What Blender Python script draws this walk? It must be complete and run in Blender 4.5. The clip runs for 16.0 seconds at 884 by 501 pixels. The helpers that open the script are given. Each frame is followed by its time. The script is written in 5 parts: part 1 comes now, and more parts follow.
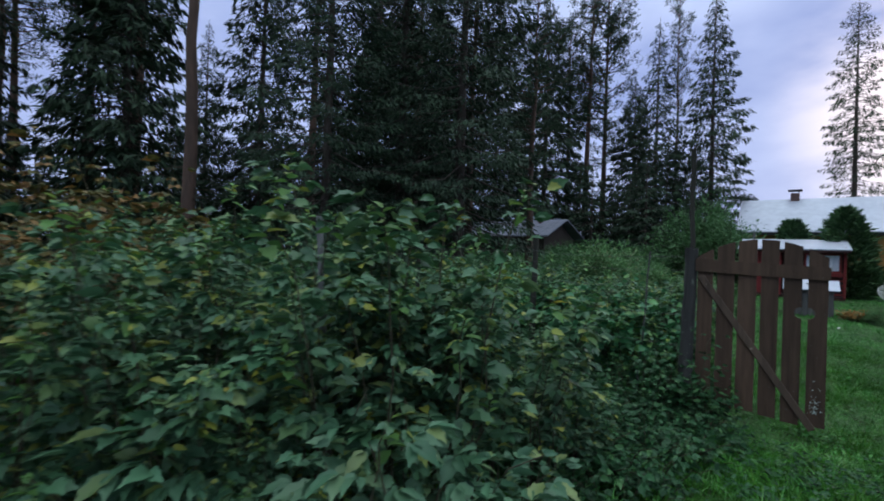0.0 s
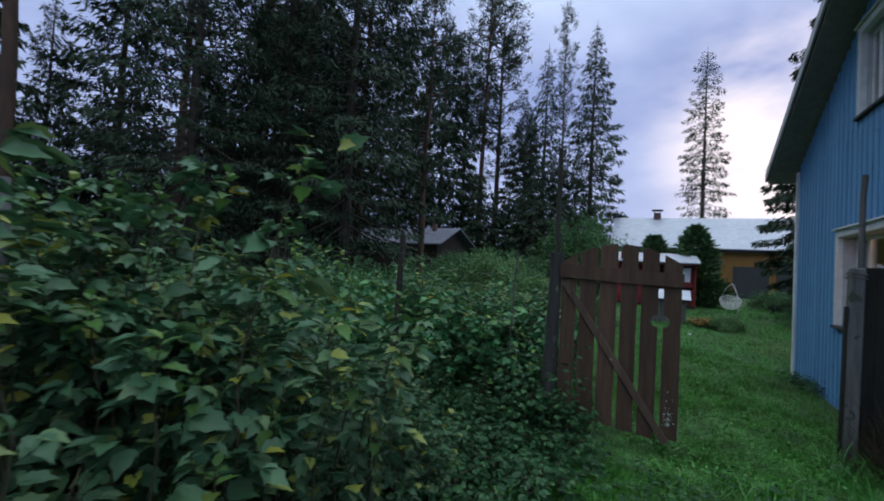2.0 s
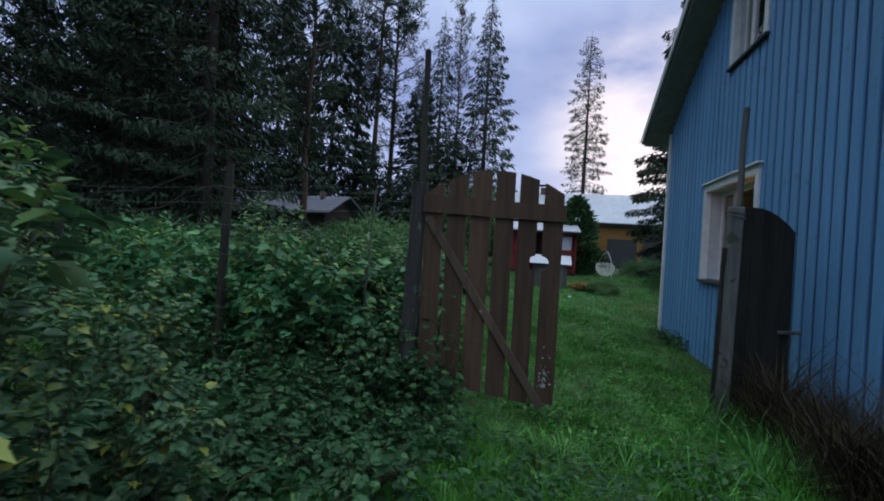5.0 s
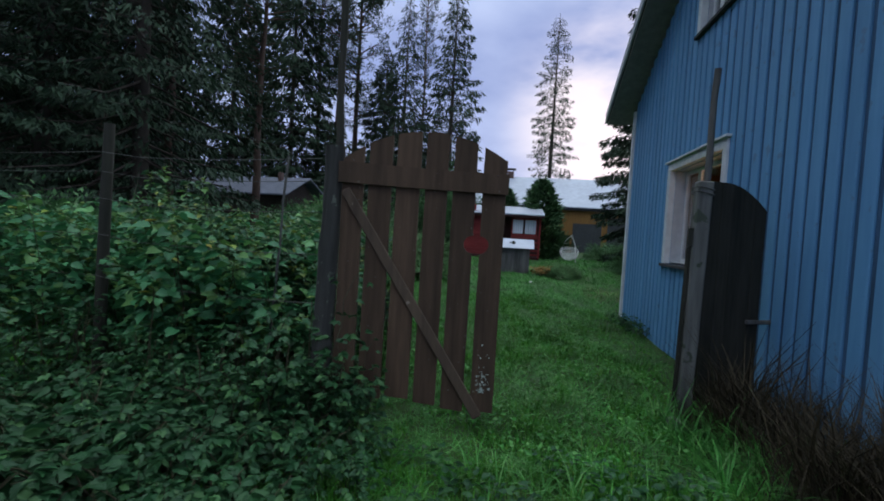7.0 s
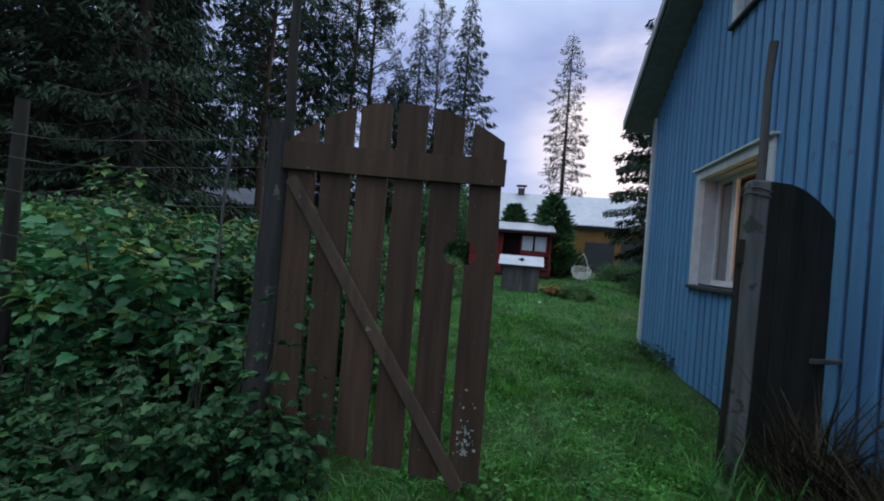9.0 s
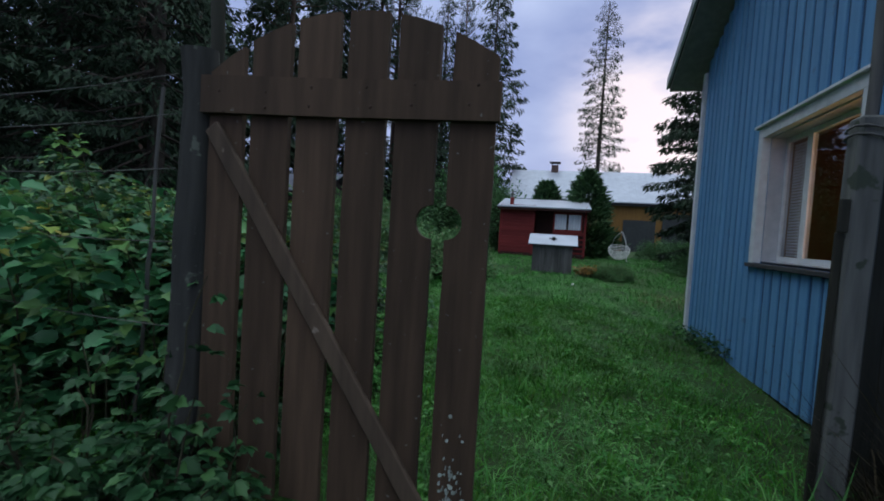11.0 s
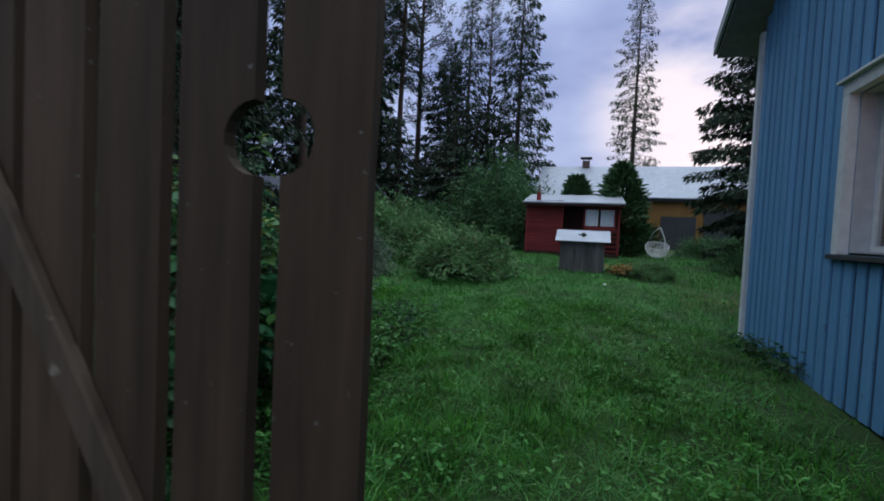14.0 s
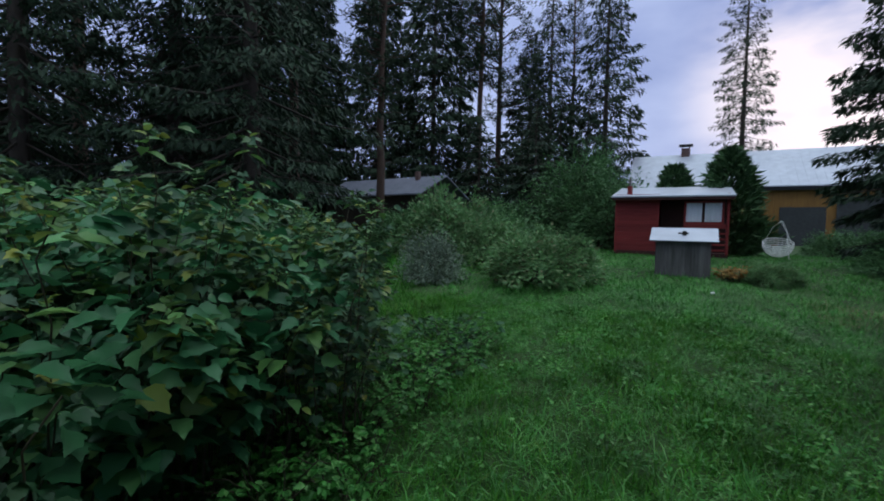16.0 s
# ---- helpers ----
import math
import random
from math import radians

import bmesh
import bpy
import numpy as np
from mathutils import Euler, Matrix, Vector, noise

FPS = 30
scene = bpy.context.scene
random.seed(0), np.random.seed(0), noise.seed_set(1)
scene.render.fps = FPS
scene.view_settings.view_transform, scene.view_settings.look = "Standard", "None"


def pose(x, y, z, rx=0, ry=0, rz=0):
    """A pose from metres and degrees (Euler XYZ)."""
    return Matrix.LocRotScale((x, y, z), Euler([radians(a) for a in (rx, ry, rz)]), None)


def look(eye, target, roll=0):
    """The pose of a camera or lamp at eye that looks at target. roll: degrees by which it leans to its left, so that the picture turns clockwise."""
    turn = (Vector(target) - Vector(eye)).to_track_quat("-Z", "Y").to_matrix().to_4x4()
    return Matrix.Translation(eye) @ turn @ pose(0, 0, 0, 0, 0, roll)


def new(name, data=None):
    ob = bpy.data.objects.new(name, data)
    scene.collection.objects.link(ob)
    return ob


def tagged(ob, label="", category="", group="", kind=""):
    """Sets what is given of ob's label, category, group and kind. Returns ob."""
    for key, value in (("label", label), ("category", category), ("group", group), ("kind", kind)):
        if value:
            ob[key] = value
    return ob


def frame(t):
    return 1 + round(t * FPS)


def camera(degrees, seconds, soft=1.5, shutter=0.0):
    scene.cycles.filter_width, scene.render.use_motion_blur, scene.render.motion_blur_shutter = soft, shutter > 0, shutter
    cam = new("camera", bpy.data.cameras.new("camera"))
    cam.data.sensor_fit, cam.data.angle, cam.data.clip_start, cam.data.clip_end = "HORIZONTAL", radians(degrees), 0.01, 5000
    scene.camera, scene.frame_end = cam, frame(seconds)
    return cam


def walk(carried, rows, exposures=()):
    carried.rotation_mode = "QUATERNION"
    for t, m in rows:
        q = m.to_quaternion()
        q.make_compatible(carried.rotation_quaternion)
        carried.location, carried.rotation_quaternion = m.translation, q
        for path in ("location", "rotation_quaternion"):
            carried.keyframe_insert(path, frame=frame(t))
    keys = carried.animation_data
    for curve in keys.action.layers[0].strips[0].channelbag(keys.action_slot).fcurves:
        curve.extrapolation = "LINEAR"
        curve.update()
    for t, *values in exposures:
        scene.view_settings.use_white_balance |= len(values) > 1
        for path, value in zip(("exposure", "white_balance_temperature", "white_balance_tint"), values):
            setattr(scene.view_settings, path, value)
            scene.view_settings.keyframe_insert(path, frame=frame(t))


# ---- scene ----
cam = camera(88.7, 16.0, soft=1.8, shutter=0.4)
PATH = [
    (0, (-0.285, -5.888, 1.703), (-1.513, -4.309, 1.714), 2.0),
    (0.5, (-0.315, -5.585, 1.704), (-1.449, -3.938, 1.726), 2.4),
    (1, (-0.307, -5.414, 1.688), (-1.359, -3.714, 1.728), 2.7),
    (1.5, (-0.235, -5.227, 1.666), (-1.183, -3.467, 1.741), 2.5),
    (2, (-0.238, -4.952, 1.644), (-1.096, -3.146, 1.712), 3.2),
    (2.5, (-0.249, -4.77, 1.6), (-0.971, -2.906, 1.668), 3.3),
    (3, (-0.278, -4.534, 1.535), (-0.868, -2.624, 1.595), 3.7),
    (3.5, (-0.281, -4.346, 1.506), (-0.809, -2.417, 1.551), 3.6),
    (4, (-0.239, -4.169, 1.42), (-0.745, -2.234, 1.442), 3.6),
    (6.5, (-0.027, -3.179, 1.256), (-0.34, -1.204, 1.204), 3.4),
    (7, (0.047, -3.041, 1.272), (-0.25, -1.064, 1.204), 3.5),
    (7.5, (0.088, -2.829, 1.248), (-0.183, -0.848, 1.195), 3.2),
    (8, (0.088, -2.644, 1.215), (-0.17, -0.661, 1.192), 4.0),
    (8.5, (0.095, -2.426, 1.24), (-0.194, -0.447, 1.23), 4.5),
    (9, (0.122, -2.24, 1.221), (-0.226, -0.27, 1.226), 4.6),
    (9.5, (0.163, -2.066, 1.226), (-0.239, -0.107, 1.209), 3.9),
    (10, (0.189, -1.9, 1.213), (-0.255, 0.049, 1.14), 3.3),
    (12.5, (0.287, -1.03, 1.182), (-0.274, 0.888, 1.086), 3.7),
    (13, (0.31, -0.93, 1.165), (-0.304, 0.97, 1.053), 2.7),
    (13.5, (0.31, -0.8, 1.1), (-0.313, 1.097, 0.996), 2.4),
    (14, (0.305, -0.59, 1.085), (-0.315, 1.309, 1.003), 2.7),
    (14.5, (0.235, -0.342, 1.1), (-0.428, 1.543, 1.002), 2.8),
    (15, (0.24, -0.172, 1.13), (-0.523, 1.674, 1.027), 2.1),
    (15.5, (0.26, -0.01, 1.16), (-0.595, 1.796, 1.061), 1.5),
    (16, (0.28, 0.14, 1.18), (-0.684, 1.889, 1.081), 1.2),
]
walk(cam, [(t, look(eye, target, roll)) for t, eye, target, roll in PATH],
     exposures=[(0.0, 0.15), (3.5, -0.05), (9.0, 0.05), (10.0, -0.14), (12.5, 0.0), (13.5, -0.2), (14.5, 0.0), (16.0, -0.03)])

# ---- sky and light: overcast dusk, a bright veil of cloud where the sun has gone ----
SUN_DIR = Vector((0.20, 0.93, 0.25)).normalized()
world = bpy.data.worlds.new("dusk_sky")
scene.world = world
world.use_nodes = True
wn = world.node_tree.nodes
wl = world.node_tree.links
wn.clear()
w_out = wn.new("ShaderNodeOutputWorld")
w_bg = wn.new("ShaderNodeBackground")
w_sky = wn.new("ShaderNodeTexSky")
w_sky.sky_type = "NISHITA"
w_sky.sun_disc = False
w_sky.sun_elevation = math.asin(SUN_DIR.z)
w_sky.sun_rotation = math.atan2(SUN_DIR.x, SUN_DIR.y)
w_dim = wn.new("ShaderNodeMix")
w_dim.data_type, w_dim.blend_type = "RGBA", "MULTIPLY"
w_dim.inputs[0].default_value = 1.0
w_dim.inputs[7].default_value = (0.045, 0.045, 0.05, 1)
w_geo = wn.new("ShaderNodeTexCoord")
w_map = wn.new("ShaderNodeMapping")
w_map.inputs["Scale"].default_value = (1.6, 1.6, 3.6)
w_map.inputs["Rotation"].default_value = (0.25, 0.1, 0.4)
w_noise = wn.new("ShaderNodeTexNoise")
w_noise.inputs["Scale"].default_value = 2.2
w_noise.inputs["Detail"].default_value = 5
w_noise.inputs["Roughness"].default_value = 0.5
w_ramp = wn.new("ShaderNodeValToRGB")
w_ramp.color_ramp.elements[0].position = 0.27
w_ramp.color_ramp.elements[0].color = (0.29, 0.38, 0.72, 1)
w_ramp.color_ramp.elements[1].position = 0.75
w_ramp.color_ramp.elements[1].color = (0.60, 0.71, 1.05, 1)
w_dot = wn.new("ShaderNodeVectorMath")
w_dot.operation = "DOT_PRODUCT"
w_dot.inputs[1].default_value = SUN_DIR
w_glow = wn.new("ShaderNodeMapRange")
w_glow.interpolation_type = "SMOOTHERSTEP"
w_glow.inputs["From Min"].default_value = 0.962
w_glow.inputs["From Max"].default_value = 1.0
w_veil = wn.new("ShaderNodeMix")
w_veil.data_type = "RGBA"
w_veil.inputs[7].default_value = (1.08, 0.98, 1.08, 1)
w_mix = wn.new("ShaderNodeMix")
w_mix.data_type = "RGBA"
w_mix.inputs[0].default_value = 0.9
w_mul = wn.new("ShaderNodeMath")
w_mul.operation = "MULTIPLY"
wl.new(w_geo.outputs["Generated"], w_map.inputs["Vector"])
wl.new(w_map.outputs[0], w_noise.inputs["Vector"])
wl.new(w_noise.outputs[0], w_ramp.inputs[0])
wl.new(w_geo.outputs["Generated"], w_dot.inputs[0])
wl.new(w_dot.outputs["Value"], w_glow.inputs["Value"])
wl.new(w_glow.outputs[0], w_mul.inputs[0])
w_cut = wn.new("ShaderNodeMapRange")
w_cut.inputs["From Min"].default_value, w_cut.inputs["From Max"].default_value = 0.30, 0.54
wl.new(w_noise.outputs[0], w_cut.inputs["Value"])
wl.new(w_cut.outputs[0], w_mul.inputs[1])
wl.new(w_mul.outputs[0], w_veil.inputs[0])
wl.new(w_ramp.outputs[0], w_veil.inputs[6])
wl.new(w_sky.outputs[0], w_dim.inputs[6])
wl.new(w_dim.outputs[2], w_mix.inputs[6])
wl.new(w_veil.outputs[2], w_mix.inputs[7])
# an overcast sky is brightest overhead
w_sep = wn.new("ShaderNodeSeparateXYZ")
wl.new(w_geo.outputs["Generated"], w_sep.inputs[0])
w_rise = wn.new("ShaderNodeMapRange")
w_rise.interpolation_type = "SMOOTHSTEP"
w_rise.inputs["From Min"].default_value, w_rise.inputs["From Max"].default_value = 0.40, 0.95
w_rise.inputs["To Min"].default_value, w_rise.inputs["To Max"].default_value = 0.0, 1.0
wl.new(w_sep.outputs["Z"], w_rise.inputs["Value"])
w_top = wn.new("ShaderNodeMix")
w_top.data_type = "RGBA"
w_top.inputs[7].default_value = (1.65, 1.98, 2.15, 1)
wl.new(w_rise.outputs[0], w_top.inputs[0])
wl.new(w_mix.outputs[2], w_top.inputs[6])
wl.new(w_top.outputs[2], w_bg.inputs["Color"])
w_bg.inputs["Strength"].default_value = 1.0
wl.new(w_bg.outputs[0], w_out.inputs[0])

sun_data = bpy.data.lights.new("sun", "SUN")
sun_data.energy, sun_data.angle, sun_data.color = 0.5, radians(25), (1.0, 0.93, 0.9)
sun = new("sun", sun_data)
sun.matrix_world = look(SUN_DIR * 50, (0, 0, 0))


# ---- materials ----
def surface(name, dark, light, scale=6.0, rough=0.8, bump=0.3, grain=(1, 1, 1), metal=0.0, pieces=0.0, islands=0.0,
            spots=None, spot_scale=20.0, spot_cut=0.62):
    """Two scales of noise between two tones, with relief; spots: wear or lichen; pieces, islands: tone change per object or per piece."""
    m = bpy.data.materials.new(name)
    m.use_nodes = True
    n, l = m.node_tree.nodes, m.node_tree.links
    b = n["Principled BSDF"]
    b.inputs["Roughness"].default_value, b.inputs["Metallic"].default_value = rough, metal
    b.inputs["Specular IOR Level"].default_value = 0.3
    co = n.new("ShaderNodeTexCoord")
    mp = n.new("ShaderNodeMapping")
    mp.inputs["Scale"].default_value = grain
    l.new(co.outputs["Object"], mp.inputs["Vector"])
    a, c = n.new("ShaderNodeTexNoise"), n.new("ShaderNodeTexNoise")
    a.inputs["Scale"].default_value, a.inputs["Detail"].default_value = scale, 8
    c.inputs["Scale"].default_value, c.inputs["Detail"].default_value = scale * 0.17, 3
    l.new(mp.outputs[0], a.inputs["Vector"])
    l.new(mp.outputs[0], c.inputs["Vector"])
    add = n.new("ShaderNodeMath")
    add.operation = "MULTIPLY_ADD"
    add.inputs[1].default_value = 0.55
    l.new(a.outputs[0], add.inputs[0])
    half = n.new("ShaderNodeMath")
    half.operation = "MULTIPLY"
    half.inputs[1].default_value = 0.45
    l.new(c.outputs[0], half.inputs[0])
    l.new(half.outputs[0], add.inputs[2])
    stretch = n.new("ShaderNodeMapRange")
    stretch.inputs["From Min"].default_value, stretch.inputs["From Max"].default_value = 0.33, 0.67
    l.new(add.outputs[0], stretch.inputs[0])
    mix = n.new("ShaderNodeMix")
    mix.data_type = "RGBA"
    mix.inputs[6].default_value, mix.inputs[7].default_value = (*dark, 1), (*light, 1)
    l.new(stretch.outputs[0], mix.inputs[0])
    out = mix.outputs[2]
    for amount, node, socket in ((pieces, "ShaderNodeObjectInfo", "Random"), (islands, "ShaderNodeNewGeometry", "Random Per Island")):
        if amount:
            r = n.new(node)
            rng = n.new("ShaderNodeMapRange")
            rng.inputs["To Min"].default_value, rng.inputs["To Max"].default_value = 1 - amount, 1 + amount
            l.new(r.outputs[socket], rng.inputs[0])
            hsv = n.new("ShaderNodeHueSaturation")
            l.new(rng.outputs[0], hsv.inputs["Value"])
            l.new(out, hsv.inputs["Color"])
            out = hsv.outputs[0]
    if spots:
        sp = n.new("ShaderNodeTexNoise")
        sp.inputs["Scale"].default_value, sp.inputs["Detail"].default_value = spot_scale, 3
        l.new(co.outputs["Object"], sp.inputs["Vector"])
        cut = n.new("ShaderNodeMapRange")
        cut.inputs["From Min"].default_value, cut.inputs["From Max"].default_value = spot_cut, spot_cut + 0.05
        l.new(sp.outputs[0], cut.inputs[0])
        sm = n.new("ShaderNodeMix")
        sm.data_type = "RGBA"
        sm.inputs[7].default_value = (*spots, 1)
        l.new(cut.outputs[0], sm.inputs[0])
        l.new(out, sm.inputs[6])
        out = sm.outputs[2]
    l.new(out, b.inputs["Base Color"])
    if bump:
        bp = n.new("ShaderNodeBump")
        bp.inputs["Strength"].default_value, bp.inputs["Distance"].default_value = bump, 0.01
        l.new(a.outputs[0], bp.inputs["Height"])
        l.new(bp.outputs[0], b.inputs["Normal"])
    return m


def leafy(name, tones, rough=0.5, clear=0.25):
    """Leaves: a tone for each leaf, some light passing through."""
    m = bpy.data.materials.new(name)
    m.use_nodes = True
    n, l = m.node_tree.nodes, m.node_tree.links
    b = n["Principled BSDF"]
    b.inputs["Roughness"].default_value = rough
    b.inputs["Specular IOR Level"].default_value = 0.28
    geo = n.new("ShaderNodeNewGeometry")
    ramp = n.new("ShaderNodeValToRGB")
    while len(ramp.color_ramp.elements) < len(tones):
        ramp.color_ramp.elements.new(0.5)
    for e, (p, col) in zip(ramp.color_ramp.elements, tones):
        e.position, e.color = p, (*col, 1)
    l.new(geo.outputs["Random Per Island"], ramp.inputs[0])
    co = n.new("ShaderNodeTexCoord")
    ns = n.new("ShaderNodeTexNoise")
    ns.inputs["Scale"].default_value, ns.inputs["Detail"].default_value = 2.0, 3
    l.new(co.outputs["Object"], ns.inputs["Vector"])
    rng = n.new("ShaderNodeMapRange")
    rng.inputs["From Min"].default_value, rng.inputs["From Max"].default_value = 0.3, 0.7
    rng.inputs["To Min"].default_value, rng.inputs["To Max"].default_value = 0.6, 1.35
    l.new(ns.outputs[0], rng.inputs[0])
    hsv = n.new("ShaderNodeHueSaturation")
    l.new(rng.outputs[0], hsv.inputs["Value"])
    l.new(ramp.outputs[0], hsv.inputs["Color"])
    l.new(hsv.outputs[0], b.inputs["Base Color"])
    if clear:
        tr = n.new("ShaderNodeBsdfTranslucent")
        l.new(hsv.outputs[0], tr.inputs["Color"])
        ms = n.new("ShaderNodeMixShader")
        ms.inputs[0].default_value = clear
        l.new(b.outputs[0], ms.inputs[1])
        l.new(tr.outputs[0], ms.inputs[2])
        l.new(ms.outputs[0], n["Material Output"].inputs[0])
    return m


M_EARTH = surface("earth", (0.020, 0.035, 0.010), (0.035, 0.075, 0.018), 3.0, 0.95, 0.6)
M_GRASS = leafy("grass_blades", [(0, (0.018, 0.090, 0.008)), (0.55, (0.037, 0.165, 0.012)), (0.93, (0.072, 0.235, 0.022)), (1, (0.15, 0.20, 0.045))], 0.75, 0.25)
M_TUFT = leafy("tuft_blades", [(0, (0.024, 0.125, 0.018)), (0.6, (0.055, 0.24, 0.038)), (1, (0.14, 0.32, 0.09))], 0.5, 0.25)
M_PALE = leafy("pale_dry_blades", [(0, (0.10, 0.11, 0.04)), (1, (0.2, 0.18, 0.09))], 0.7, 0.2)
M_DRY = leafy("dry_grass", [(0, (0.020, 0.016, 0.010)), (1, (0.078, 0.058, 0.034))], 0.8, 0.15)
M_RASP = leafy("raspberry_leaf", [(0, (0.032, 0.088, 0.042)), (0.7, (0.058, 0.135, 0.066)), (0.90, (0.105, 0.18, 0.07)), (1, (0.26, 0.27, 0.04))], 0.45, 0.2)
M_CURR = leafy("currant_leaf", [(0, (0.028, 0.12, 0.050)), (0.75, (0.052, 0.19, 0.075)), (0.96, (0.11, 0.24, 0.065)), (1, (0.24, 0.30, 0.05))], 0.42, 0.25)
M_FRESH = leafy("young_leaf", [(0, (0.05, 0.12, 0.035)), (0.75, (0.085, 0.18, 0.045)), (0.94, (0.17, 0.22, 0.05)), (1, (0.30, 0.26, 0.04))], 0.5, 0.3)
M_RUSTLEAF = leafy("rusty_leaf", [(0, (0.05, 0.065, 0.02)), (0.6, (0.11, 0.085, 0.025)), (1, (0.19, 0.095, 0.03))], 0.6, 0.25)
M_PALEWEED = leafy("pale_weed_leaf", [(0, (0.055, 0.14, 0.075)), (0.8, (0.10, 0.20, 0.11)), (1, (0.17, 0.23, 0.08))], 0.45, 0.25)
M_WEED = leafy("weed_leaf", [(0, (0.014, 0.060, 0.022)), (0.8, (0.030, 0.10, 0.036)), (1, (0.07, 0.17, 0.055))], 0.5, 0.25)
M_SPIREA = leafy("spirea_leaf", [(0, (0.07, 0.16, 0.06)), (0.8, (0.13, 0.26, 0.095)), (1, (0.22, 0.22, 0.12))], 0.6, 0.32)
M_LAVENDER = leafy("grey_leaf", [(0, (0.09, 0.13, 0.09)), (1, (0.17, 0.22, 0.16))], 0.7, 0.15)
M_WILLOW = leafy("willow_leaf", [(0, (0.045, 0.12, 0.045)), (1, (0.09, 0.19, 0.07))], 0.6, 0.2)
M_SPRUCE = leafy("spruce_needles", [(0, (0.010, 0.026, 0.013)), (1, (0.026, 0.052, 0.024))], 0.7, 0.0)
M_PINE = leafy("pine_needles", [(0, (0.014, 0.034, 0.016)), (1, (0.035, 0.066, 0.03))], 0.7, 0.0)
M_THUJA = leafy("thuja_sprays", [(0, (0.028, 0.075, 0.028)), (1, (0.075, 0.15, 0.055))], 0.7, 0.0)
M_FLOWER = leafy("orange_petals", [(0, (0.22, 0.11, 0.03)), (1, (0.34, 0.19, 0.05))], 0.6, 0.2)
M_BARK = surface("spruce_bark", (0.03, 0.024, 0.02), (0.075, 0.06, 0.05), 8, 0.95, 0.8, (1, 1, 0.3))
M_PINEBARK = surface("pine_bark", (0.040, 0.028, 0.023), (0.105, 0.062, 0.045), 5, 0.95, 0.8, (1, 1, 0.25))
M_STEM = surface("shrub_stems", (0.03, 0.028, 0.018), (0.08, 0.07, 0.04), 30, 0.9, 0.2)
M_GATE = surface("gate_boards", (0.034, 0.021, 0.013), (0.090, 0.054, 0.034), 22, 0.85, 0.8, (1, 1, 0.10), pieces=0.14,
                 spots=(0.13, 0.125, 0.115), spot_scale=34, spot_cut=0.70)
M_LICHEN = surface("pale_lichen", (0.22, 0.25, 0.22), (0.42, 0.46, 0.42), 60, 0.95, 0.5)
M_OLDWOOD = surface("weathered_grey_wood", (0.045, 0.043, 0.042), (0.13, 0.125, 0.12), 24, 0.95, 0.7, (1, 1, 0.1), pieces=0.2)
M_POST = surface("old_post_wood", (0.020, 0.020, 0.019), (0.062, 0.060, 0.056), 24, 0.95, 0.8, (1, 1, 0.1), spots=(0.10, 0.11, 0.09), spot_scale=16, spot_cut=0.64)
M_OLDPOST = surface("bleached_post_wood", (0.060, 0.060, 0.058), (0.17, 0.17, 0.16), 20, 0.95, 0.9, (1, 1, 0.08), spots=(0.05, 0.06, 0.045), spot_scale=9, spot_cut=0.60)
M_DARKWOOD = surface("dark_tarred_wood", (0.013, 0.013, 0.010), (0.038, 0.036, 0.028), 24, 0.9, 0.5, (1, 1, 0.1), pieces=0.2)
M_RUST = surface("rusty_iron", (0.03, 0.02, 0.016), (0.10, 0.06, 0.045), 40, 0.75, 0.4, metal=0.5)
M_WIRE = surface("galvanised_wire", (0.06, 0.058, 0.055), (0.13, 0.125, 0.12), 50, 0.7, 0.1, metal=0.3)
M_BLUE = surface("blue_painted_boards", (0.085, 0.225, 0.42), (0.125, 0.295, 0.50), 14, 0.6, 0.25, (1, 1, 0.12), pieces=0.06,
                 spots=(0.10, 0.20, 0.33), spot_scale=9, spot_cut=0.66)
# dark blue of the cladding's grooves: their shade, put into the strips' colour
M_GROOVE_SHADE = surface("groove_shade_strips", (0.020, 0.045, 0.085), (0.045, 0.10, 0.19), 16, 0.85, 0.4, (1, 1, 0.12), pieces=0.2)
M_WHITE = surface("white_paint", (0.50, 0.51, 0.53), (0.68, 0.69, 0.71), 10, 0.5, 0.15)
# white paint with the reveals' shade in its tone; also the worn barge boards
M_REVEAL = surface("shaded_and_worn_white_paint", (0.36, 0.37, 0.40), (0.48, 0.49, 0.52), 10, 0.6, 0.15)
M_BRACE = surface("worn_brace_wood", (0.050, 0.034, 0.024), (0.10, 0.068, 0.047), 26, 0.85, 0.5, (1, 1, 0.12), spots=(0.26, 0.21, 0.17), spot_scale=11, spot_cut=0.66)
M_SOFFIT = surface("grey_soffit", (0.17, 0.15, 0.14), (0.26, 0.235, 0.22), 10, 0.8, 0.2)
M_ROOFDARK = surface("dark_roofing", (0.03, 0.03, 0.033), (0.06, 0.06, 0.065), 12, 0.85, 0.3)
M_METAL = surface("pale_sheet_roof", (0.35, 0.36, 0.43), (0.45, 0.465, 0.54), 3, 0.5, 0.1, metal=0.25)
M_SHEDROOF = surface("grey_felt_roof", (0.11, 0.115, 0.15), (0.17, 0.175, 0.22), 4, 0.7, 0.2)
M_RED = surface("falu_red_boards", (0.13, 0.018, 0.018), (0.22, 0.032, 0.030), 18, 0.85, 0.4, (0.1, 1, 1), pieces=0.12)
M_DARKRED = surface("dark_red_door", (0.035, 0.014, 0.012), (0.06, 0.022, 0.018), 18, 0.85, 0.4)
M_OCHRE = surface("ochre_boards", (0.17, 0.085, 0.025), (0.25, 0.13, 0.035), 10, 0.8, 0.3, (1, 1, 0.15), pieces=0.1)
M_GREYDOOR = surface("grey_doors", (0.028, 0.031, 0.032), (0.048, 0.052, 0.052), 8, 0.7, 0.2)
